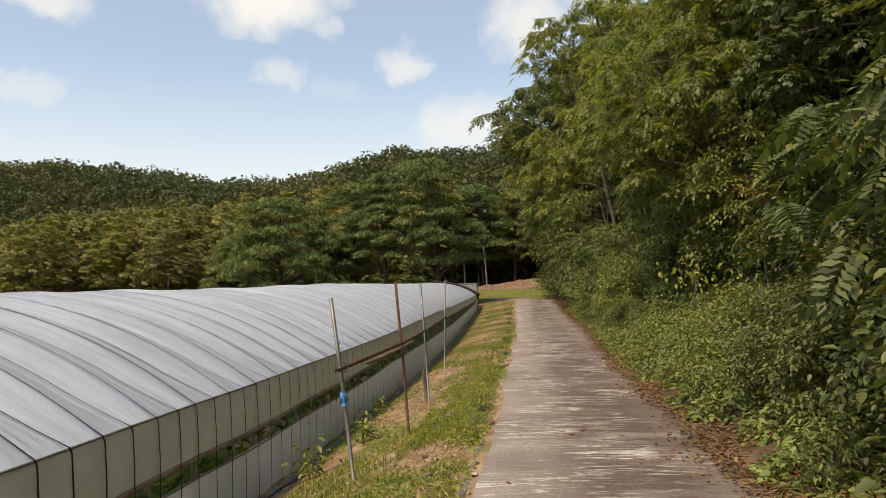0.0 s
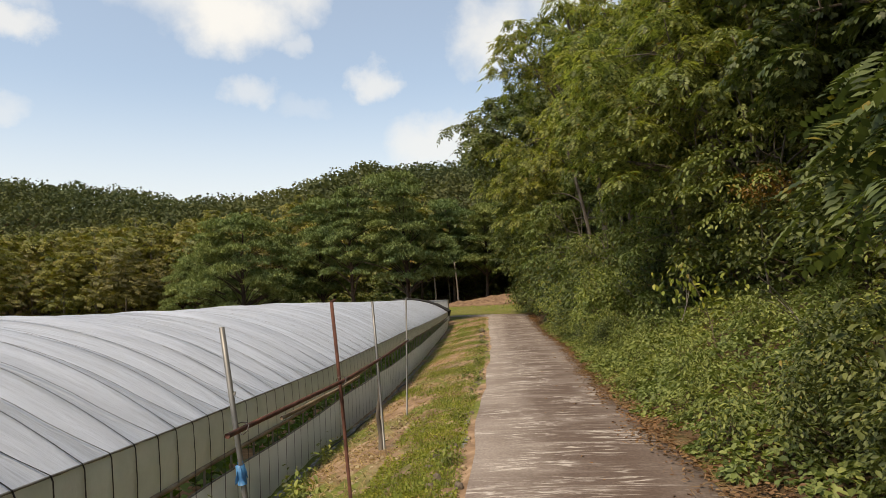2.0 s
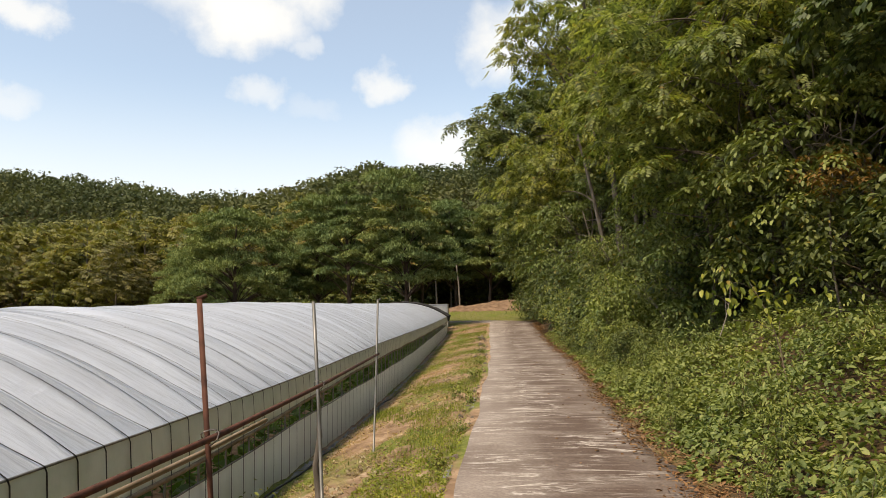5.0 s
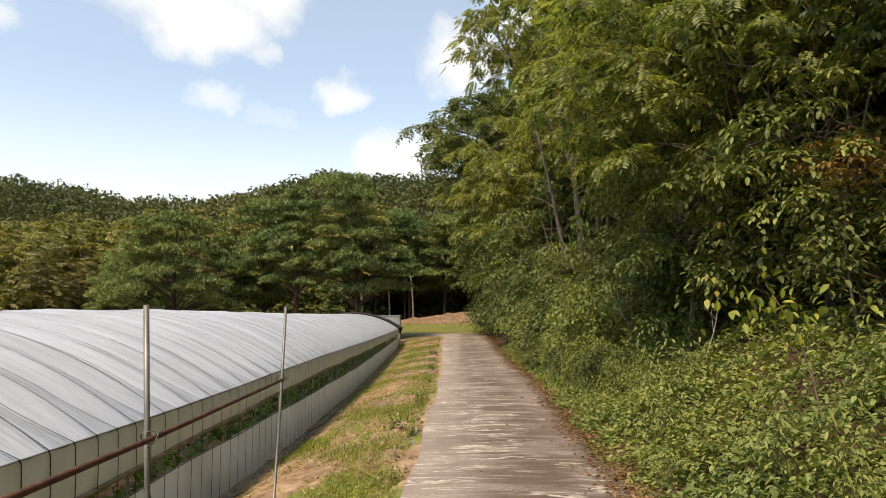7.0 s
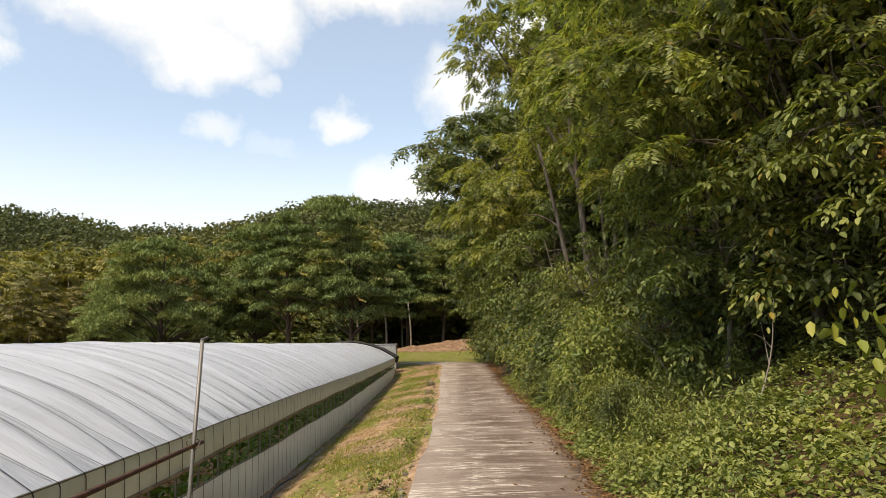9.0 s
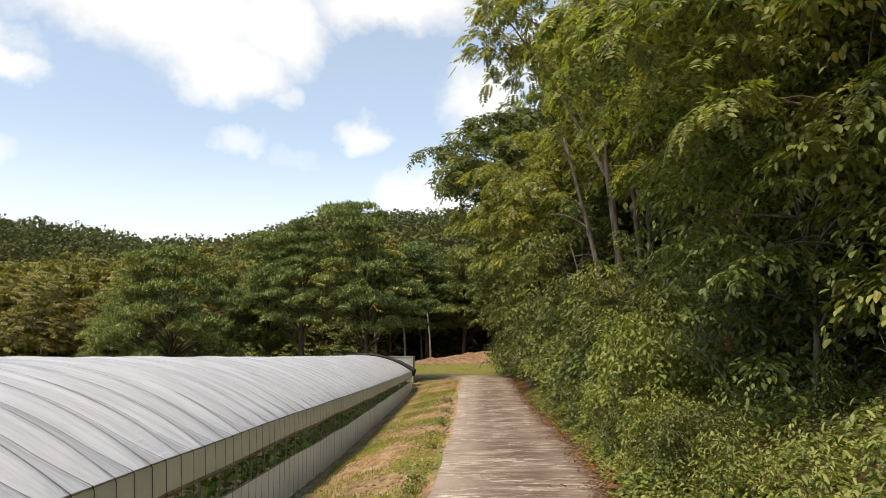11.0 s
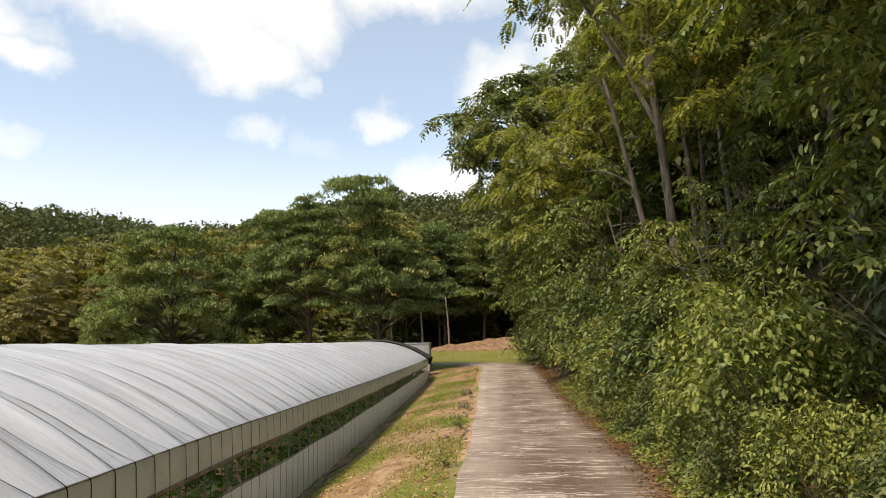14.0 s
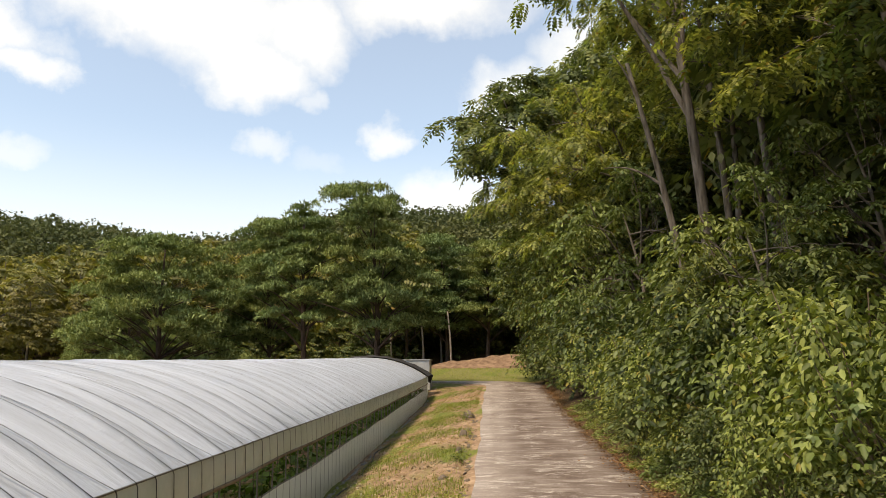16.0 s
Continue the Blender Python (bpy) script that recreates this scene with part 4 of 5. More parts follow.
# ---- bushes beside the lane ----
def make_bush(name, label, seed, rx, rz, template, per, clumps, radius, size, mat, stems=7, gaps=0.3, group="bushes beside the lane", droop=0.45, big=0):
    rg = np.random.default_rng(seed)
    t = tree_empty(name, label, "bush", group)
    cl = clumps_in(rg, clumps, rz * 0.95, rx, rz, gaps, (0, 0), seed * 0.77)
    cl = cl[cl[:, 2] > 0.08]
    paths = [limb_path((rg.normal(0, 0.10) * rx, rg.normal(0, 0.10) * rx, -0.05), cl[rg.integers(len(cl))], 0.015 * rx, 0.004 * rx, (rg.normal(0, 0.08) * rx, rg.normal(0, 0.08) * rx, 0.08 * rz), 4) for _ in range(stems * 3)]
    for p in paths[:3]:
        piece("stem", tube_mesh("stem", [p], TWIG, 5), t)
    tagged(piece("twigwork", tube_mesh("twigwork", paths[3:], TWIG, 4), t), kind="stuff")
    v, f = leaf_spray(rg, cl, template, per, radius, 0.10, size, droop)
    piece("foliage", mesh_np("foliage", v, f, mat), t)
    if big:
        outer = cl[np.argsort(-np.linalg.norm((cl - (0, 0, rz)) / (rx, rx, rz), axis=1))[:len(cl) // 2]]
        v, f = leaf_spray(rg, outer + rg.normal(0, 0.05, outer.shape), trifoliate(), big, radius * 1.2, 0.08, (0.05, 0.10), droop)
        tagged(piece("large_leaves", mesh_np("large_leaves", v, f, LEAF_COVER), t, "broad pale green lobed leaves"), kind="stuff")
    return t


bush_a = make_bush("roadside_bush", "leafy green roadside bush with yellowing tips", 21, 1.25, 1.15, LEAF * (1, 0.95, 1), 46, 84, 0.30, (0.06, 0.14), LEAF_BUSH, droop=0.6, gaps=0.50, big=5)
bush_b = make_bush("roadside_bush", "shaggy dark green roadside bush", 22, 1.3, 1.0, LEAF, 48, 84, 0.34, (0.07, 0.14), LEAF_BROAD)
bush_c = make_bush("sumac_bush", "feathery sumac bush with long pinnate leaves", 23, 1.2, 1.4, frond(7, leaf=0.26), 6, 110, 0.36, (0.32, 0.48), LEAF_BROAD)
place(bush_a, 4.0, 27.0, 1.1, 0)
place(bush_b, 3.9, 34.0, 1.2, 0)
place(bush_c, 3.75, 5.0, 1.15, 0)
# bush_b at (5.6, 25): its darker leaf colour stands for a shaded bush
for src, x, y, s, turn in [
        (bush_c, 3.9, 7.0, 0.95, 70), (bush_c, 4.6, 3.0, 1.2, 150), (bush_b, 3.3, 6.0, 0.7, 30), (bush_b, 2.75, 5.0, 0.42, 60), (bush_b, 2.7, 6.4, 0.40, 0), (bush_b, 2.7, 7.7, 0.36, 90), (bush_b, 3.2, 8.4, 0.45, 20), (bush_b, 3.0, 3.8, 0.75, 100), (bush_b, 5.0, 8.5, 0.8, 10),
        (bush_a, 5.8, 10.5, 0.8, 60), (bush_b, 6.2, 13.5, 1.0, 0), (bush_b, 6.3, 16.5, 0.85, 90), (bush_b, 6.3, 19.5, 1.1, 200), (bush_b, 6.0, 22.5, 1.15, 140),
        (bush_a, 3.6, 24.6, 0.85, 200), (bush_b, 5.6, 25.0, 0.9, 240), (bush_b, 4.0, 29.8, 1.1, 60), (bush_b, 5.4, 29.5, 1.05, 80), (bush_a, 3.7, 31.8, 0.9, 130),
        (bush_b, 3.0, 20.6, 0.40, 10), (bush_a, 3.05, 22.3, 0.45, 80), (bush_b, 3.0, 23.8, 0.42, 150), (bush_a, 3.0, 26.0, 0.5, 210), (bush_b, 3.1, 28.0, 0.5, 40), (bush_a, 3.1, 30.2, 0.5, 300), (bush_b, 3.1, 32.6, 0.55, 20), (bush_a, 3.1, 35.2, 0.55, 100),
        (bush_c, 5.0, 33.0, 1.2, 0), (bush_a, 3.6, 37.0, 1.0, 10), (bush_b, 4.4, 39.5, 1.4, 90), (bush_a, 3.7, 42.5, 1.1, 210), (bush_b, 4.4, 45.5, 1.5, 300),
        (bush_c, 3.7, 48.5, 1.2, 30), (bush_a, 4.2, 52.0, 1.5, 0), (bush_b, 4.2, 56.0, 1.6, 170), (bush_a, 4.0, 60.0, 1.4, 20), (bush_b, 3.6, 64.0, 1.3, 70), (bush_b, 3.4, 70.0, 1.6, 10)]:
    put(src, x, y, s, turn)

# low vines that cover the slope
n = 92000
cy = 2 + 30 * rng.random(n) ** 1.2
up = rng.uniform(0, 1, n) ** 1.1 * 4.6
cx = road_right(cy) + 0.22 + up + 0.14 * np.sin(cy * 2.0) + 0.10 * np.sin(cy * 5.3)
lump = np.clip(np.array([noise.noise(Vector((a * 0.8, b * 0.8, 3.0))) + 0.5 * noise.noise(Vector((a * 2.6, b * 2.6, 8.0))) for a, b in zip(cx, cy)]) + 0.45, 0.05, 1.3)
cz = land(cx, cy) + 0.46 * lump * np.clip(up * 2.5, 0.2, 1) * (0.35 + 0.65 * rng.random(n))
v, f = scatter(LEAF * (1, 1.25, 1), np.stack([cx, cy, cz], 1), rng.uniform(0.045, 0.095, n), rng.uniform(0, 6.28, n), rng.normal(0.3, 0.35, n), rng.normal(0, 0.4, n))
tagged(piece("ground_cover", mesh_np("ground_cover", v, f, LEAF_COVER)), "low leafy green vines covering the roadside slope", "ground cover", kind="stuff")

# a lower fringe of weeds where the slope meets the lane
n = 22000
cy = 12 + 34 * rng.random(n)
up = 0.12 + 1.1 * rng.random(n) ** 1.3 + 0.16 * np.sin(cy * 2.7) + 0.10 * np.sin(cy * 6.1)
ok = up > 0.02
cy, up = cy[ok], up[ok]
n = len(cy)
cx = road_right(cy) + up
cz = land(cx, cy) + (0.06 + 0.30 * np.clip(up, 0, 1)) * rng.random(n) * (0.6 + 0.4 * np.sin(cy * 3.3 + cx * 2))
v, f = scatter(LEAF * (1, 1.1, 1), np.stack([cx, cy, cz], 1), rng.uniform(0.035, 0.085, n), rng.uniform(0, 6.28, n), rng.normal(0.3, 0.45, n), rng.normal(0, 0.4, n))
tagged(piece("weed_fringe", mesh_np("weed_fringe", v, f, LEAF_COVER)), "low green weeds spilling towards the lane's edge", "weeds", kind="stuff")

# ---- pines behind the greenhouse ----
pine_round = make_pine("pine_tree", "broad rounded red pine with cushioned green needles", 31, 10.4, 6.6, 0.8, 84, NEEDLE, pad_r=1.35, per=900, dome=True)
pine_tall = make_pine("pine_tree", "tall red pine with an open flat crown", 32, 12.4, 4.6, 3.4, 44, NEEDLE, (-0.6, 0), pad_r=1.2, per=860)
pine_flat = make_pine("pine_tree", "tall red pine with a bare trunk and uneven branches", 35, 12.0, 4.2, 4.2, 40, NEEDLE, (0.7, 0), pad_r=1.15, per=860)
place(pine_round, -24.0, 65, 1.0, 0)
place(pine_tall, -8.1, 62.4, 1.04, 0)
place(pine_flat, -13.2, 64.0, 1.02, 130)
for src, x, y, s, turn in [(pine_tall, -17.4, 69.0, 0.92, 60), (pine_round, -33.0, 77.0, 0.75, 100), (pine_flat, -9.5, 86.5, 1.0, 170), (pine_tall, -5.5, 87.5, 1.0, 20), (pine_flat, -1.5, 87.0, 1.0, 280), (pine_tall, 2.5, 88.0, 1.0, 100)]:
    put(src, x, y, s, turn)

# thin pale trunks at the dark edge of the wood
for x, y, h in ((-4.9, 85.0, 5.5), (-7.6, 85.0, 5.5), (-10.6, 84.0, 5.5), (-6.2, 89.0, 6.0), (-3.0, 92.0, 6.0), (-9.0, 90.0, 6.0)):
    t = tree_empty("thin_tree", "thin pale bare trunk at the edge of the wood", "tree", "thin trunks")
    t.location = (x, y, float(land(x, y)))
    piece("trunk", tube_mesh("trunk", [limb_path((0, 0, -0.3), (-0.3, 0, h), 0.13, 0.07, (0.1, 0, 0), 6)], BARK_PALE, 8), t)

# ---- mixed woods on the valley's far side ----
MIXED = np.concatenate([KITE, KITE * (0.9, 1, 1) + (0.2, 0.5, -0.15), KITE * (0.9, 1, 1) + (0.1, -0.5, 0.1)])
wood_a = make_tree("woodland_tree", "rounded woodland tree turning yellow-green", 41, 12, 4.2, 4.8, 6.4, 0.2, MIXED, 27, 64, 1.3, (0.34, 0.62), LEAF_AUTUMN, BARK, 0.28, limbs=5, thick=0.25, group="valley woods")
wood_b = make_tree("woodland_tree", "dark green rounded woodland tree", 42, 12, 4.0, 4.6, 6.2, 0.2, MIXED, 27, 64, 1.3, (0.34, 0.62), LEAF_BROAD, BARK, 0.28, limbs=5, thick=0.25, group="valley woods")
wood_c = make_tree("woodland_tree", "brownish woodland tree losing its green", 43, 11, 3.8, 4.2, 5.6, 0.18, MIXED, 27, 60, 1.3, (0.34, 0.62), LEAF_BROWN, BARK, 0.28, limbs=5, thick=0.25, group="valley woods")
place(wood_a, -46, 92, 1.1, 0)
place(wood_b, -36, 84, 1.0, 0)
place(wood_c, -42, 76, 0.85, 0)
kinds = (wood_a, wood_c, wood_a, wood_a, wood_b)
for i in range(46):
    r, c = divmod(i, 12)
    x = -86 + 6.4 * c + rng.uniform(-2, 2) + (r % 2) * 3
    y = 78 + 11 * r + rng.uniform(-3, 3) + 0.06 * abs(x + 40)
    if r == 0 and x > -34:
        continue
    put(kinds[(i * 3 + r) % 5], x, y, rng.uniform(0.8, 1.15) * (0.8 if r == 0 else 1.0), rng.uniform(0, 360))
for x, y, s in ((-60, 96, 1.0), (-66, 101, 1.0), (-54, 99, 0.95), (-72, 97, 1.0), (-58, 108, 1.1), (-67, 111, 1.1), (-76, 107, 1.1), (-84, 100, 1.0)):
    put(wood_a, x, y, s, 37 * s + x)
for i in range(30):
    put(wood_b, -26 + 2.6 * (i % 15) + rng.uniform(-1, 1), 97 + 7 * (i // 15) + rng.uniform(0, 4), rng.uniform(0.8, 1.0), rng.uniform(0, 360), -2.2)

for i in range(9):
    put(wood_b, -36 + 3.2 * i + rng.uniform(-1, 1), 85 + rng.uniform(0, 3), rng.uniform(0.6, 0.75), rng.uniform(0, 360), -2.4)
for i in range(8):
    put(wood_b, -9.5 + 2.4 * i, 95 + rng.uniform(-1, 1), rng.uniform(0.8, 0.95), rng.uniform(0, 360), -3.6)

# ---- far wooded hill ----
bits = []
for k in range(1400):
    x, y = -230 + 270 * ((k * 0.7548777) % 1), 112 + 94 * ((k * 0.5698403) % 1) ** 0.8
    z, h = float(land(x, y)), rng.uniform(5, 9)
    m = 130
    u = rng.normal(size=(m, 3))
    u /= np.linalg.norm(u, axis=1)[:, None]
    pos = u * (h * 0.42, h * 0.42, h * 0.5) * rng.uniform(0.75, 1.02, (m, 1)) + (x, y, z + h * 0.5)
    bits.append(scatter(KITE * (1, 1.4, 1), pos, rng.uniform(0.7, 1.2, m), rng.uniform(0, 6.28, m), rng.normal(0.55, 0.45, m), rng.normal(0, 0.6, m)))
v, f = joined(bits)
tagged(piece("hill_woods", mesh_np("hill_woods", v, f, LEAF_HILL_HAZY)), "distant wooded hillside with an uneven tree line", "woods", kind="stuff")

# ---- mound of bare soil at the lane's end ----
V, F = [], []
nu, nv = 40, 16
for i in range(nu + 1):
    for j in range(nv + 1):
        s, q = i / nu, j / nv
        x, y = -9.5 + 15.0 * s, 79.0 + 6.0 * q
        h = (0.2 + 1.15 * min(1, s * 1.5)) * math.sin(math.pi * min(1, q * 0.62)) * min(1, s * 4)
        h += 0.30 * noise.noise(Vector((x * 0.9, y * 0.9, 0))) + 0.1 * noise.noise(Vector((x * 3, y * 3, 4)))
        V.append((x, y, float(land(x, 79)) - 0.15 + h))
for i in range(nu):
    for j in range(nv):
        a = i * (nv + 1) + j
        F.append((a, a + nv + 1, a + nv + 2, a + 1))
tagged(piece("soil_mound", mesh_np("soil_mound", V, F, BARE_SOIL, True)), "bare reddish soil mound at the edge of the wood", "mound")


# ---- grass, straw and litter ----
def blades(name, count, where, size, mat, label, pitch=(-1.2, 0.35), wide=1.0):
    x, y = where(count)
    z = land(x, y) - 0.005
    m = len(x)
    v, f = scatter(BLADE * (1, wide, 1), np.stack([x, y, z], 1), rng.uniform(size[0], size[1], m), rng.uniform(0, 6.28, m), rng.normal(pitch[0], pitch[1], m), rng.normal(0, 0.5, m))
    tagged(piece(name, mesh_np(name, v, f, mat)), label, "grass", kind="stuff")


def bank(count, y0, y1, gate, lo=0.05, hi=0.97, freq=(0.75, 0.45), at=1.0):
    y = y0 + (y1 - y0) * rng.random(count * 4) ** 1.3
    s = rng.uniform(lo, hi, count * 4)
    x = road_left(y) - 0.06 - s * (road_left(y) - wall_x(y) - 0.3)
    g = np.array([noise.noise(Vector((a * freq[0], b * freq[1], at))) for a, b in zip(x, y)]) + rng.normal(0, 0.12, len(x))
    ok = g > gate
    return x[ok][:count], y[ok][:count]


blades("green_grass", 34000, lambda c: bank(c, 1, 62, 0.08), (0.05, 0.12), GRASS_GREEN, "short yellow-green grass patches on the bank", wide=1.6)
x1, y1 = bank(22000, 1.5, 30, 0.10, 0.02, 0.95, at=1.0)
x2, y2 = bank(26000, 2.0, 13, -0.12, 0.02, 0.42, (1.4, 0.8), at=4.0)
x, y = np.concatenate([x1, x2]), np.concatenate([y1, y2])
m = len(x)
v, f = scatter(KITE * (1, 1.4, 1), np.stack([x, y, land(x, y) + rng.uniform(0.002, 0.03, m)], 1), rng.uniform(0.015, 0.04, m), rng.uniform(0, 6.28, m), rng.normal(-0.3, 0.4, m), rng.normal(0, 0.4, m))
tagged(piece("bank_moss", mesh_np("bank_moss", v, f, GRASS_GREEN)), "bright mossy weeds carpeting the bank beside the lane", "grass", kind="stuff")


def field(count):
    return rng.uniform(-10, 7, count), rng.uniform(70, 80, count)


blades("field_grass", 5000, field, (0.07, 0.20), GRASS_GREEN, "rough grass at the head of the lane", wide=1.6)
blades("dry_straw", 62000, lambda c: bank(c, 1, 62, -0.30, at=7.0), (0.05, 0.16), GRASS_DRY, "dry straw lying over the bank", (-0.15, 0.25), 1.3)


y = 1 + 60 * rng.random(26000) ** 1.7
x = road_right(y) + rng.normal(0.13, 0.20, len(y)) + 0.08 * np.sin(y * 1.7)
z = np.maximum(land(x, y), np.where(x < road_right(y), road_z(y) + 0.004, -9)) + rng.uniform(0.004, 0.035, len(x))
half = len(x) // 2
v, f = joined([scatter(LEAF * (1, 1.2, 1.5), np.stack([x, y, z], 1)[:half], rng.uniform(0.025, 0.065, half), rng.uniform(0, 6.28, half), rng.normal(0, 0.25, half), rng.normal(0, 0.3, half)),
               scatter(BLADE * (1, 0.9, 1), np.stack([x, y, z], 1)[half:], rng.uniform(0.06, 0.20, len(x) - half), rng.uniform(0, 6.28, len(x) - half), rng.normal(-0.05, 0.12, len(x) - half), rng.normal(0, 0.3, len(x) - half))])
tagged(piece("leaf_litter", mesh_np("leaf_litter", v, f, LITTER)), "brown fallen leaves and needles along the lane's edge", "leaf litter", kind="stuff")


# ---- small things on the bank and the slope ----
# slender plant with large yellow-green leaves on the slope
plant = tree_empty("yellow_leaf_plant", "slender leaning plant with large yellow-green leaves", "plant")
px, py = 3.45, 13.4
plant.location = (px, py, float(land(px, py)))
tip = np.array((3.22 - px, 13.9 - py, 1.95 - plant.location.z))
stem = limb_path((0, 0, -0.05), tip, 0.008, 0.004, (0.10, 0, 0.05), 6)
piece("stem", tube_mesh("stem", [stem], TWIG, 6), plant)
for k in range(5):
    s0 = np.array(stem[2 + k % 4][0])
    piece("stem", tube_mesh("stem", [limb_path(s0, s0 + (rng.uniform(-0.55, 0.55), rng.uniform(-0.4, 0.4), rng.uniform(0.1, 0.4)), 0.005, 0.0025, (0, 0, 0.06), 4)], TWIG, 5), plant)
n = 130
base_i = rng.integers(4, 7, n)
pos = np.array([stem[i][0] for i in base_i]) + rng.normal(0, 1, (n, 3)) * (0.36, 0.26, 0.15)
v, f = scatter(LEAF, pos, rng.uniform(0.07, 0.14, n), rng.uniform(0, 6.28, n), rng.normal(0.8, 0.4, n), rng.normal(0, 0.4, n))
piece("foliage", mesh_np("foliage", v, f, LEAF_YELLOW), plant)

# bare dead twigs leaning out of the undergrowth
for x, y, dx, dz in ((4.7, 41.0, -1.3, 3.4), (4.9, 41.6, -0.5, 3.0), (4.4, 22.5, -0.9, 1.5), (3.6, 10.2, -0.3, 0.9), (4.1, 18.6, 0.5, 1.3), (4.2, 8.9, -0.2, 1.4)):
    tw = tree_empty("dead_branch", "bare grey dead branch leaning from the undergrowth", "branch", "dead branches")
    tw.location = (x, y, float(land(x, y)))
    main = limb_path((0, 0, -0.1), (dx, 0.2, dz), 0.016, 0.004, (0.1, 0, 0.1), 6)
    piece("stem", tube_mesh("stem", [main], BARK_PALE, 6), tw)
    for k in (3, 4, 5):
        s0 = np.array(main[k][0])
        piece("side_twig", tube_mesh("side_twig", [limb_path(s0, s0 + (rng.uniform(-0.6, 0.3), rng.normal(0, 0.3), rng.uniform(0.2, 0.6)), 0.007, 0.003, (0, 0, 0.05), 4)], BARK_PALE, 5), tw)

# stones and clods beside the slab's edge
rock_bm = bmesh.new()
bmesh.ops.create_icosphere(rock_bm, subdivisions=2, radius=1)
for vv in rock_bm.verts:
    vv.co *= 1 + 0.45 * noise.noise(vv.co * 1.3)
ROCK = bpy.data.meshes.new("stone")
rock_bm.to_mesh(ROCK)
rock_bm.free()
ROCK.materials.append(STONE)
spots = [(-1.10, 43.2, 0.22), (-1.25, 43.9, 0.15), (-1.05, 38.0, 0.14), (-0.95, 34.5, 0.13), (-1.0, 31.0, 0.11)]
for k in range(34):
    y = rng.uniform(4, 46)
    spots.append((float(road_left(y)) - rng.uniform(0.10, 0.38), y, rng.uniform(0.025, 0.075)))
for x, y, s in spots:
    st = tagged(piece("stone", ROCK), "small dark clod of stone beside the lane", "stone", "stones beside the lane")
    st.matrix_basis = Matrix.LocRotScale((x, y, float(land(x, y)) + s * 0.2), Euler((rng.uniform(0, 6), rng.uniform(0, 6), rng.uniform(0, 6))), (s, s * 0.8, s * 0.6))

# crumpled strip of old mulch film along the foot of the greenhouse, and beside the slab
def crumple(name, label, xf, y0, y1, width, h, mat, seed):
    V, F, m = [], [], 7
    cnt = int((y1 - y0) / 0.09)
    for i in range(cnt):
        y = y0 + (y1 - y0) * i / (cnt - 1)
        wv = width * (0.6 + 0.7 * abs(noise.noise(Vector((y * 0.7, seed, 0)))))
        for k in range(m):
            x = float(xf(y)) + wv * (k / (m - 1) - 0.3) + 0.03 * noise.noise(Vector((y * 3, k, seed)))
            e = 0 if k in (0, m - 1) else 1
            V.append((x, y, float(land(x, y)) - 0.01 + e * h * (0.25 + abs(noise.noise(Vector((x * 9, y * 6, seed)))) * 1.6)))
    for i in range(cnt - 1):
        for k in range(m - 1):
            a = i * m + k
            F.append((a, a + 1, a + m + 1, a + m))
    return tagged(piece(name, mesh_np(name, V, F, mat)), label, "plastic film")


crumple("mulch_film", "crumpled grey plastic film along the greenhouse foot", lambda y: wall_x(y) + 0.12, 2, 57, 0.15, 0.05, PLASTIC_SCRAP, 3.0)
for y0, y1, sd in ((4.6, 8.6, 1.0), (10.2, 12.4, 5.0), (17.0, 18.6, 8.0)):
    crumple("film_scrap", "torn dark plastic film buried beside the lane", lambda y: road_left(y) - 0.17, y0, y1, 0.13, 0.03, PLASTIC_SCRAP, sd)

# irrigation hose on the ground by the greenhouse
hose = [((float(wall_x(y)) + 0.36 + 0.10 * math.sin(y * 0.8) + 0.05 * math.sin(y * 2.3), float(y), float(land(wall_x(y) + 0.36, y)) + 0.02), 0.013) for y in np.arange(3, 40, 0.35)]
tagged(piece("hose", tube_mesh("hose", [hose], STRAP, 6)), "black irrigation hose lying by the greenhouse", "hose")

# weeds
weed_a = make_bush("weed", "low leafy green weed growing on the bank", 51, 0.17, 0.08, LEAF, 12, 14, 0.09, (0.04, 0.08), LEAF_BUSH, stems=2, group="weeds on the bank")
place(weed_a, -0.84, 18.4, 1.0, 0)
for x, y, s in ((-2.1, 8.9, 1.2), (-2.3, 9.6, 0.9), (-0.62, 9.4, 0.8), (-0.7, 12.5, 0.7), (-0.55, 17.6, 0.8), (-0.7, 22.0, 0.8), (-0.75, 22.8, 1.0), (-2.4, 7.6, 1.3), (-0.8, 27.5, 0.9), (-1.2, 42.6, 1.1), (-0.56, 14.6, 0.6), (-0.6, 7.6, 0.6), (-0.9, 33.0, 1.0), (-2.6, 12.0, 0.9)):
    put(weed_a, x, y, s, rng.uniform(0, 360))

# taller weeds standing in the vines on the slope
tuft_weed = make_bush("slope_weed", "leafy upright weed standing among the vines", 52, 0.24, 0.30, LEAF * (1, 0.7, 1), 20, 22, 0.12, (0.035, 0.07), LEAF_COVER, stems=2, group="weeds on the slope")
place(tuft_weed, 3.0, 9.5, 1.0, 0)
for k in range(40):
    y = 3 + 22 * rng.random()
    x = float(road_right(y)) + 0.35 + 3.2 * rng.random() ** 1.4
    put(tuft_weed, x, y, rng.uniform(0.6, 1.5), rng.uniform(0, 360))

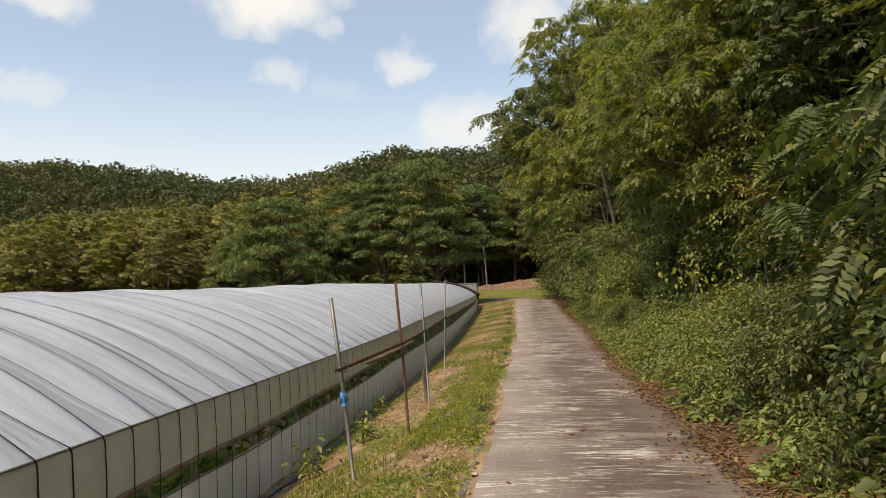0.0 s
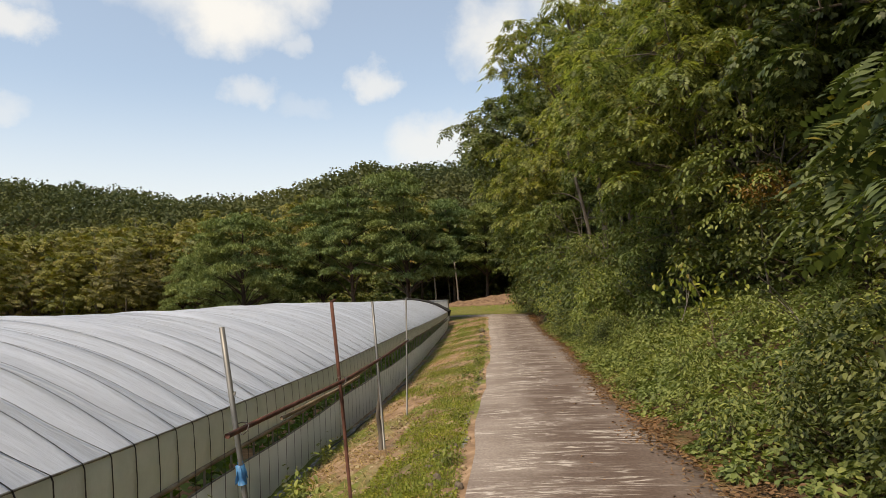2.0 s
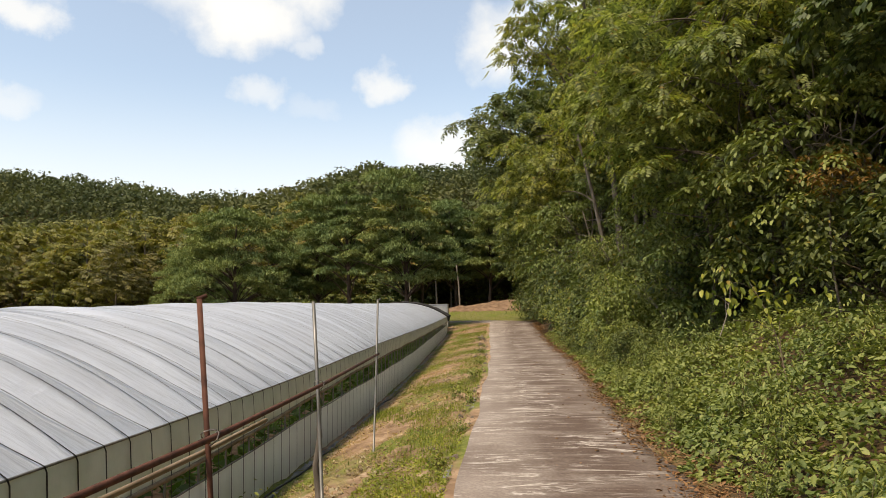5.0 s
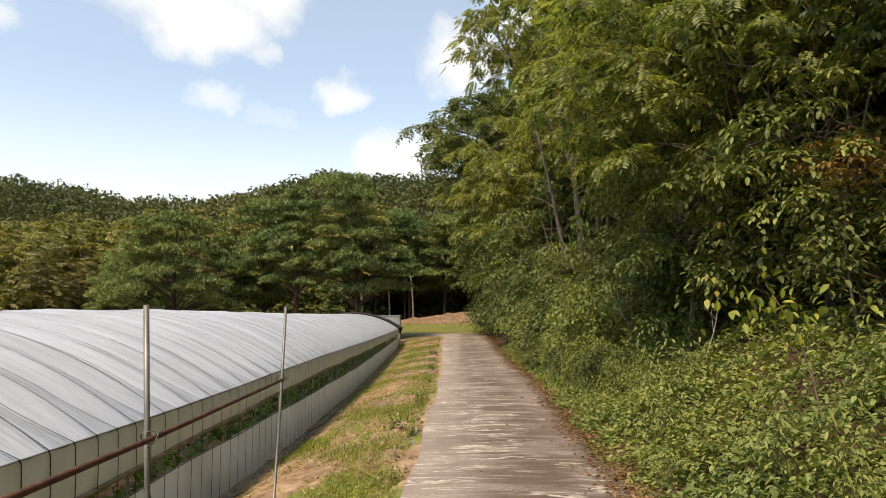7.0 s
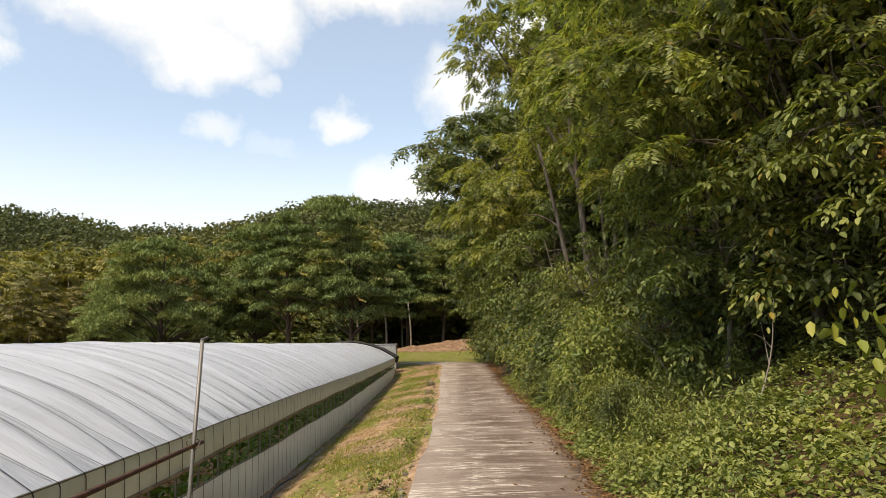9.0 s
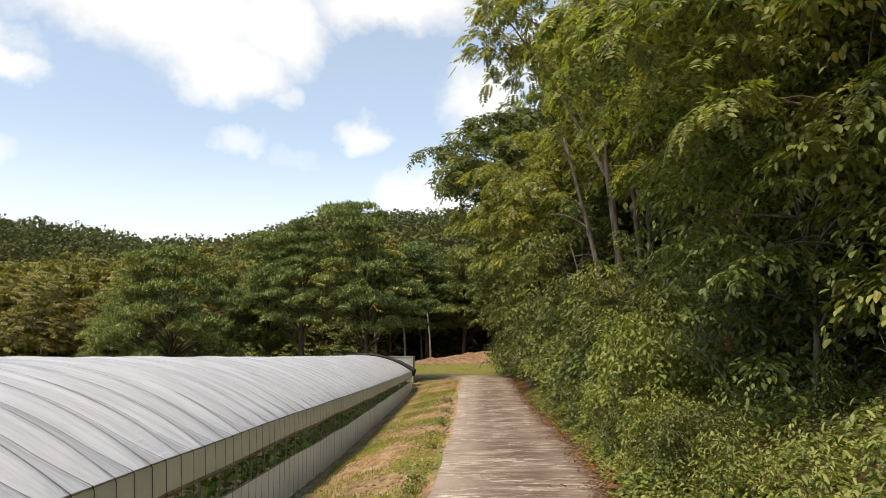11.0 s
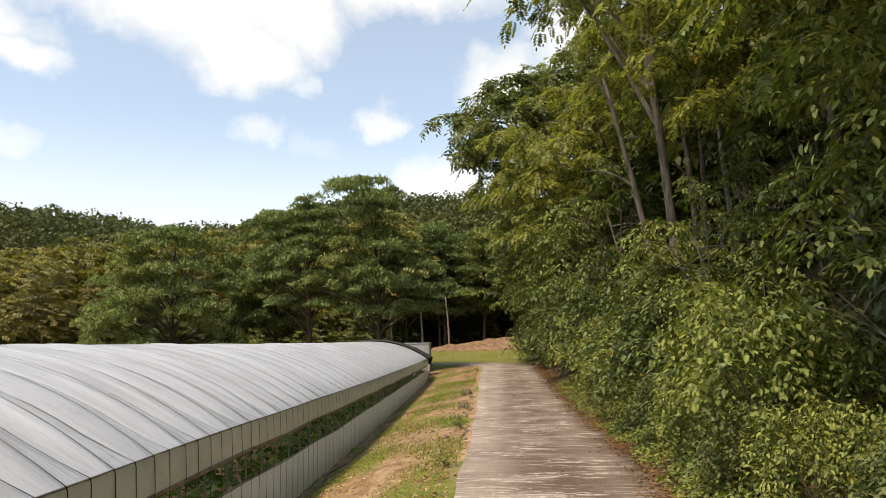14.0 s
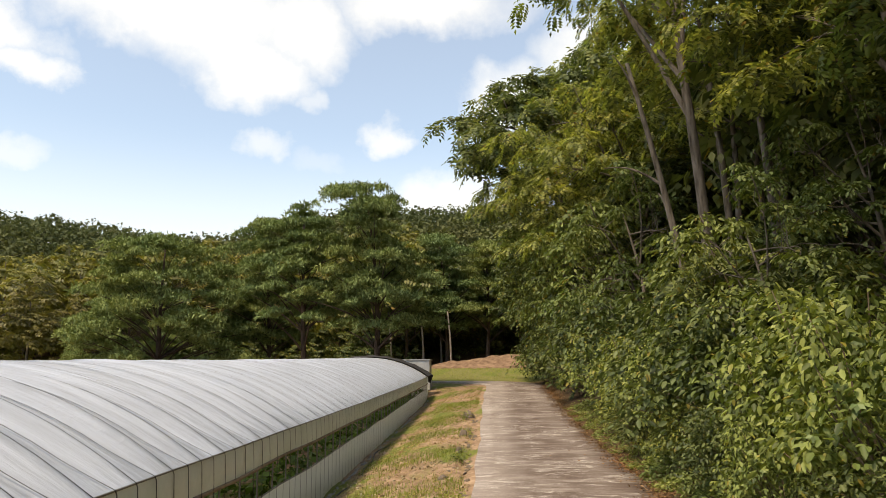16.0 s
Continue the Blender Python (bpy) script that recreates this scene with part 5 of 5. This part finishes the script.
# single fallen leaves and twigs on the slab
LEAF_MESH = mesh_np("fallen_leaf", LEAF * (0.07, 0.08, 0.12), LEAF_FACES, LITTER)
for k in range(70):
    y = 2 + 42 * rng.random() ** 1.1
    x = float(road_left(y)) + (float(road_right(y)) - float(road_left(y))) * rng.random() ** 0.6
    lf = tagged(piece("fallen_leaf", LEAF_MESH), "dry brown leaf lying on the concrete lane", "leaf", "fallen leaves")
    s = rng.uniform(0.5, 1.15)
    lf.matrix_basis = Matrix.LocRotScale((x, y, float(road_z(y)) + 0.022), Euler((rng.normal(0, 0.15), rng.normal(0, 0.15), rng.uniform(0, 6.28))), (s, s, s))

# broken clods, chips and small stones on the bank
CLOD = np.array([(-0.5, -0.4, 0), (0.5, -0.45, 0), (0.35, -0.25, 0.5), (-0.3, -0.2, 0.42),
                 (0.5, -0.45, 0), (0.55, 0.4, 0), (0.25, 0.3, 0.38), (0.35, -0.25, 0.5),
                 (0.55, 0.4, 0), (-0.45, 0.5, 0), (-0.3, 0.25, 0.5), (0.25, 0.3, 0.38),
                 (-0.45, 0.5, 0), (-0.5, -0.4, 0), (-0.3, -0.2, 0.42), (-0.3, 0.25, 0.5),
                 (-0.3, -0.2, 0.42), (0.35, -0.25, 0.5), (0.25, 0.3, 0.38), (-0.3, 0.25, 0.5)])
CLOD_FACES = np.arange(20).reshape(5, 4)
STONE_MESH = mesh_np("stone", CLOD * (1.1, 1, 1), CLOD_FACES, STONE)
x, y = bank(7000, 2, 40, -0.12, 0.0, 0.98, at=7.0)
m = len(x)
v, f = scatter(CLOD, np.stack([x, y, land(x, y) - 0.004], 1), 0.012 + 0.06 * rng.random(m) ** 3, rng.uniform(0, 6.28, m), rng.normal(0, 0.25, m), rng.normal(0, 0.25, m), CLOD_FACES)
tagged(piece("clods", mesh_np("clods", v, f, CLODS)), "broken soil clods and straw chips strewn over the bank", "stones", kind="stuff")
for k in range(90):
    y = 4 + 40 * rng.random() ** 1.2
    x = float(road_left(y)) - 0.12 - 0.45 * rng.random() ** 1.6
    s = rng.uniform(0.04, 0.13)
    lump = tagged(piece("stone", STONE_MESH), "rough brown stone lying on the bank", "stone", "stones along the lane")
    lump.matrix_basis = Matrix.LocRotScale((x, y, float(land(x, y)) - 0.008), Euler((rng.normal(0, 0.2), rng.normal(0, 0.2), rng.uniform(0, 6.28))), (s, s * rng.uniform(0.6, 1), s * rng.uniform(0.5, 0.9)))
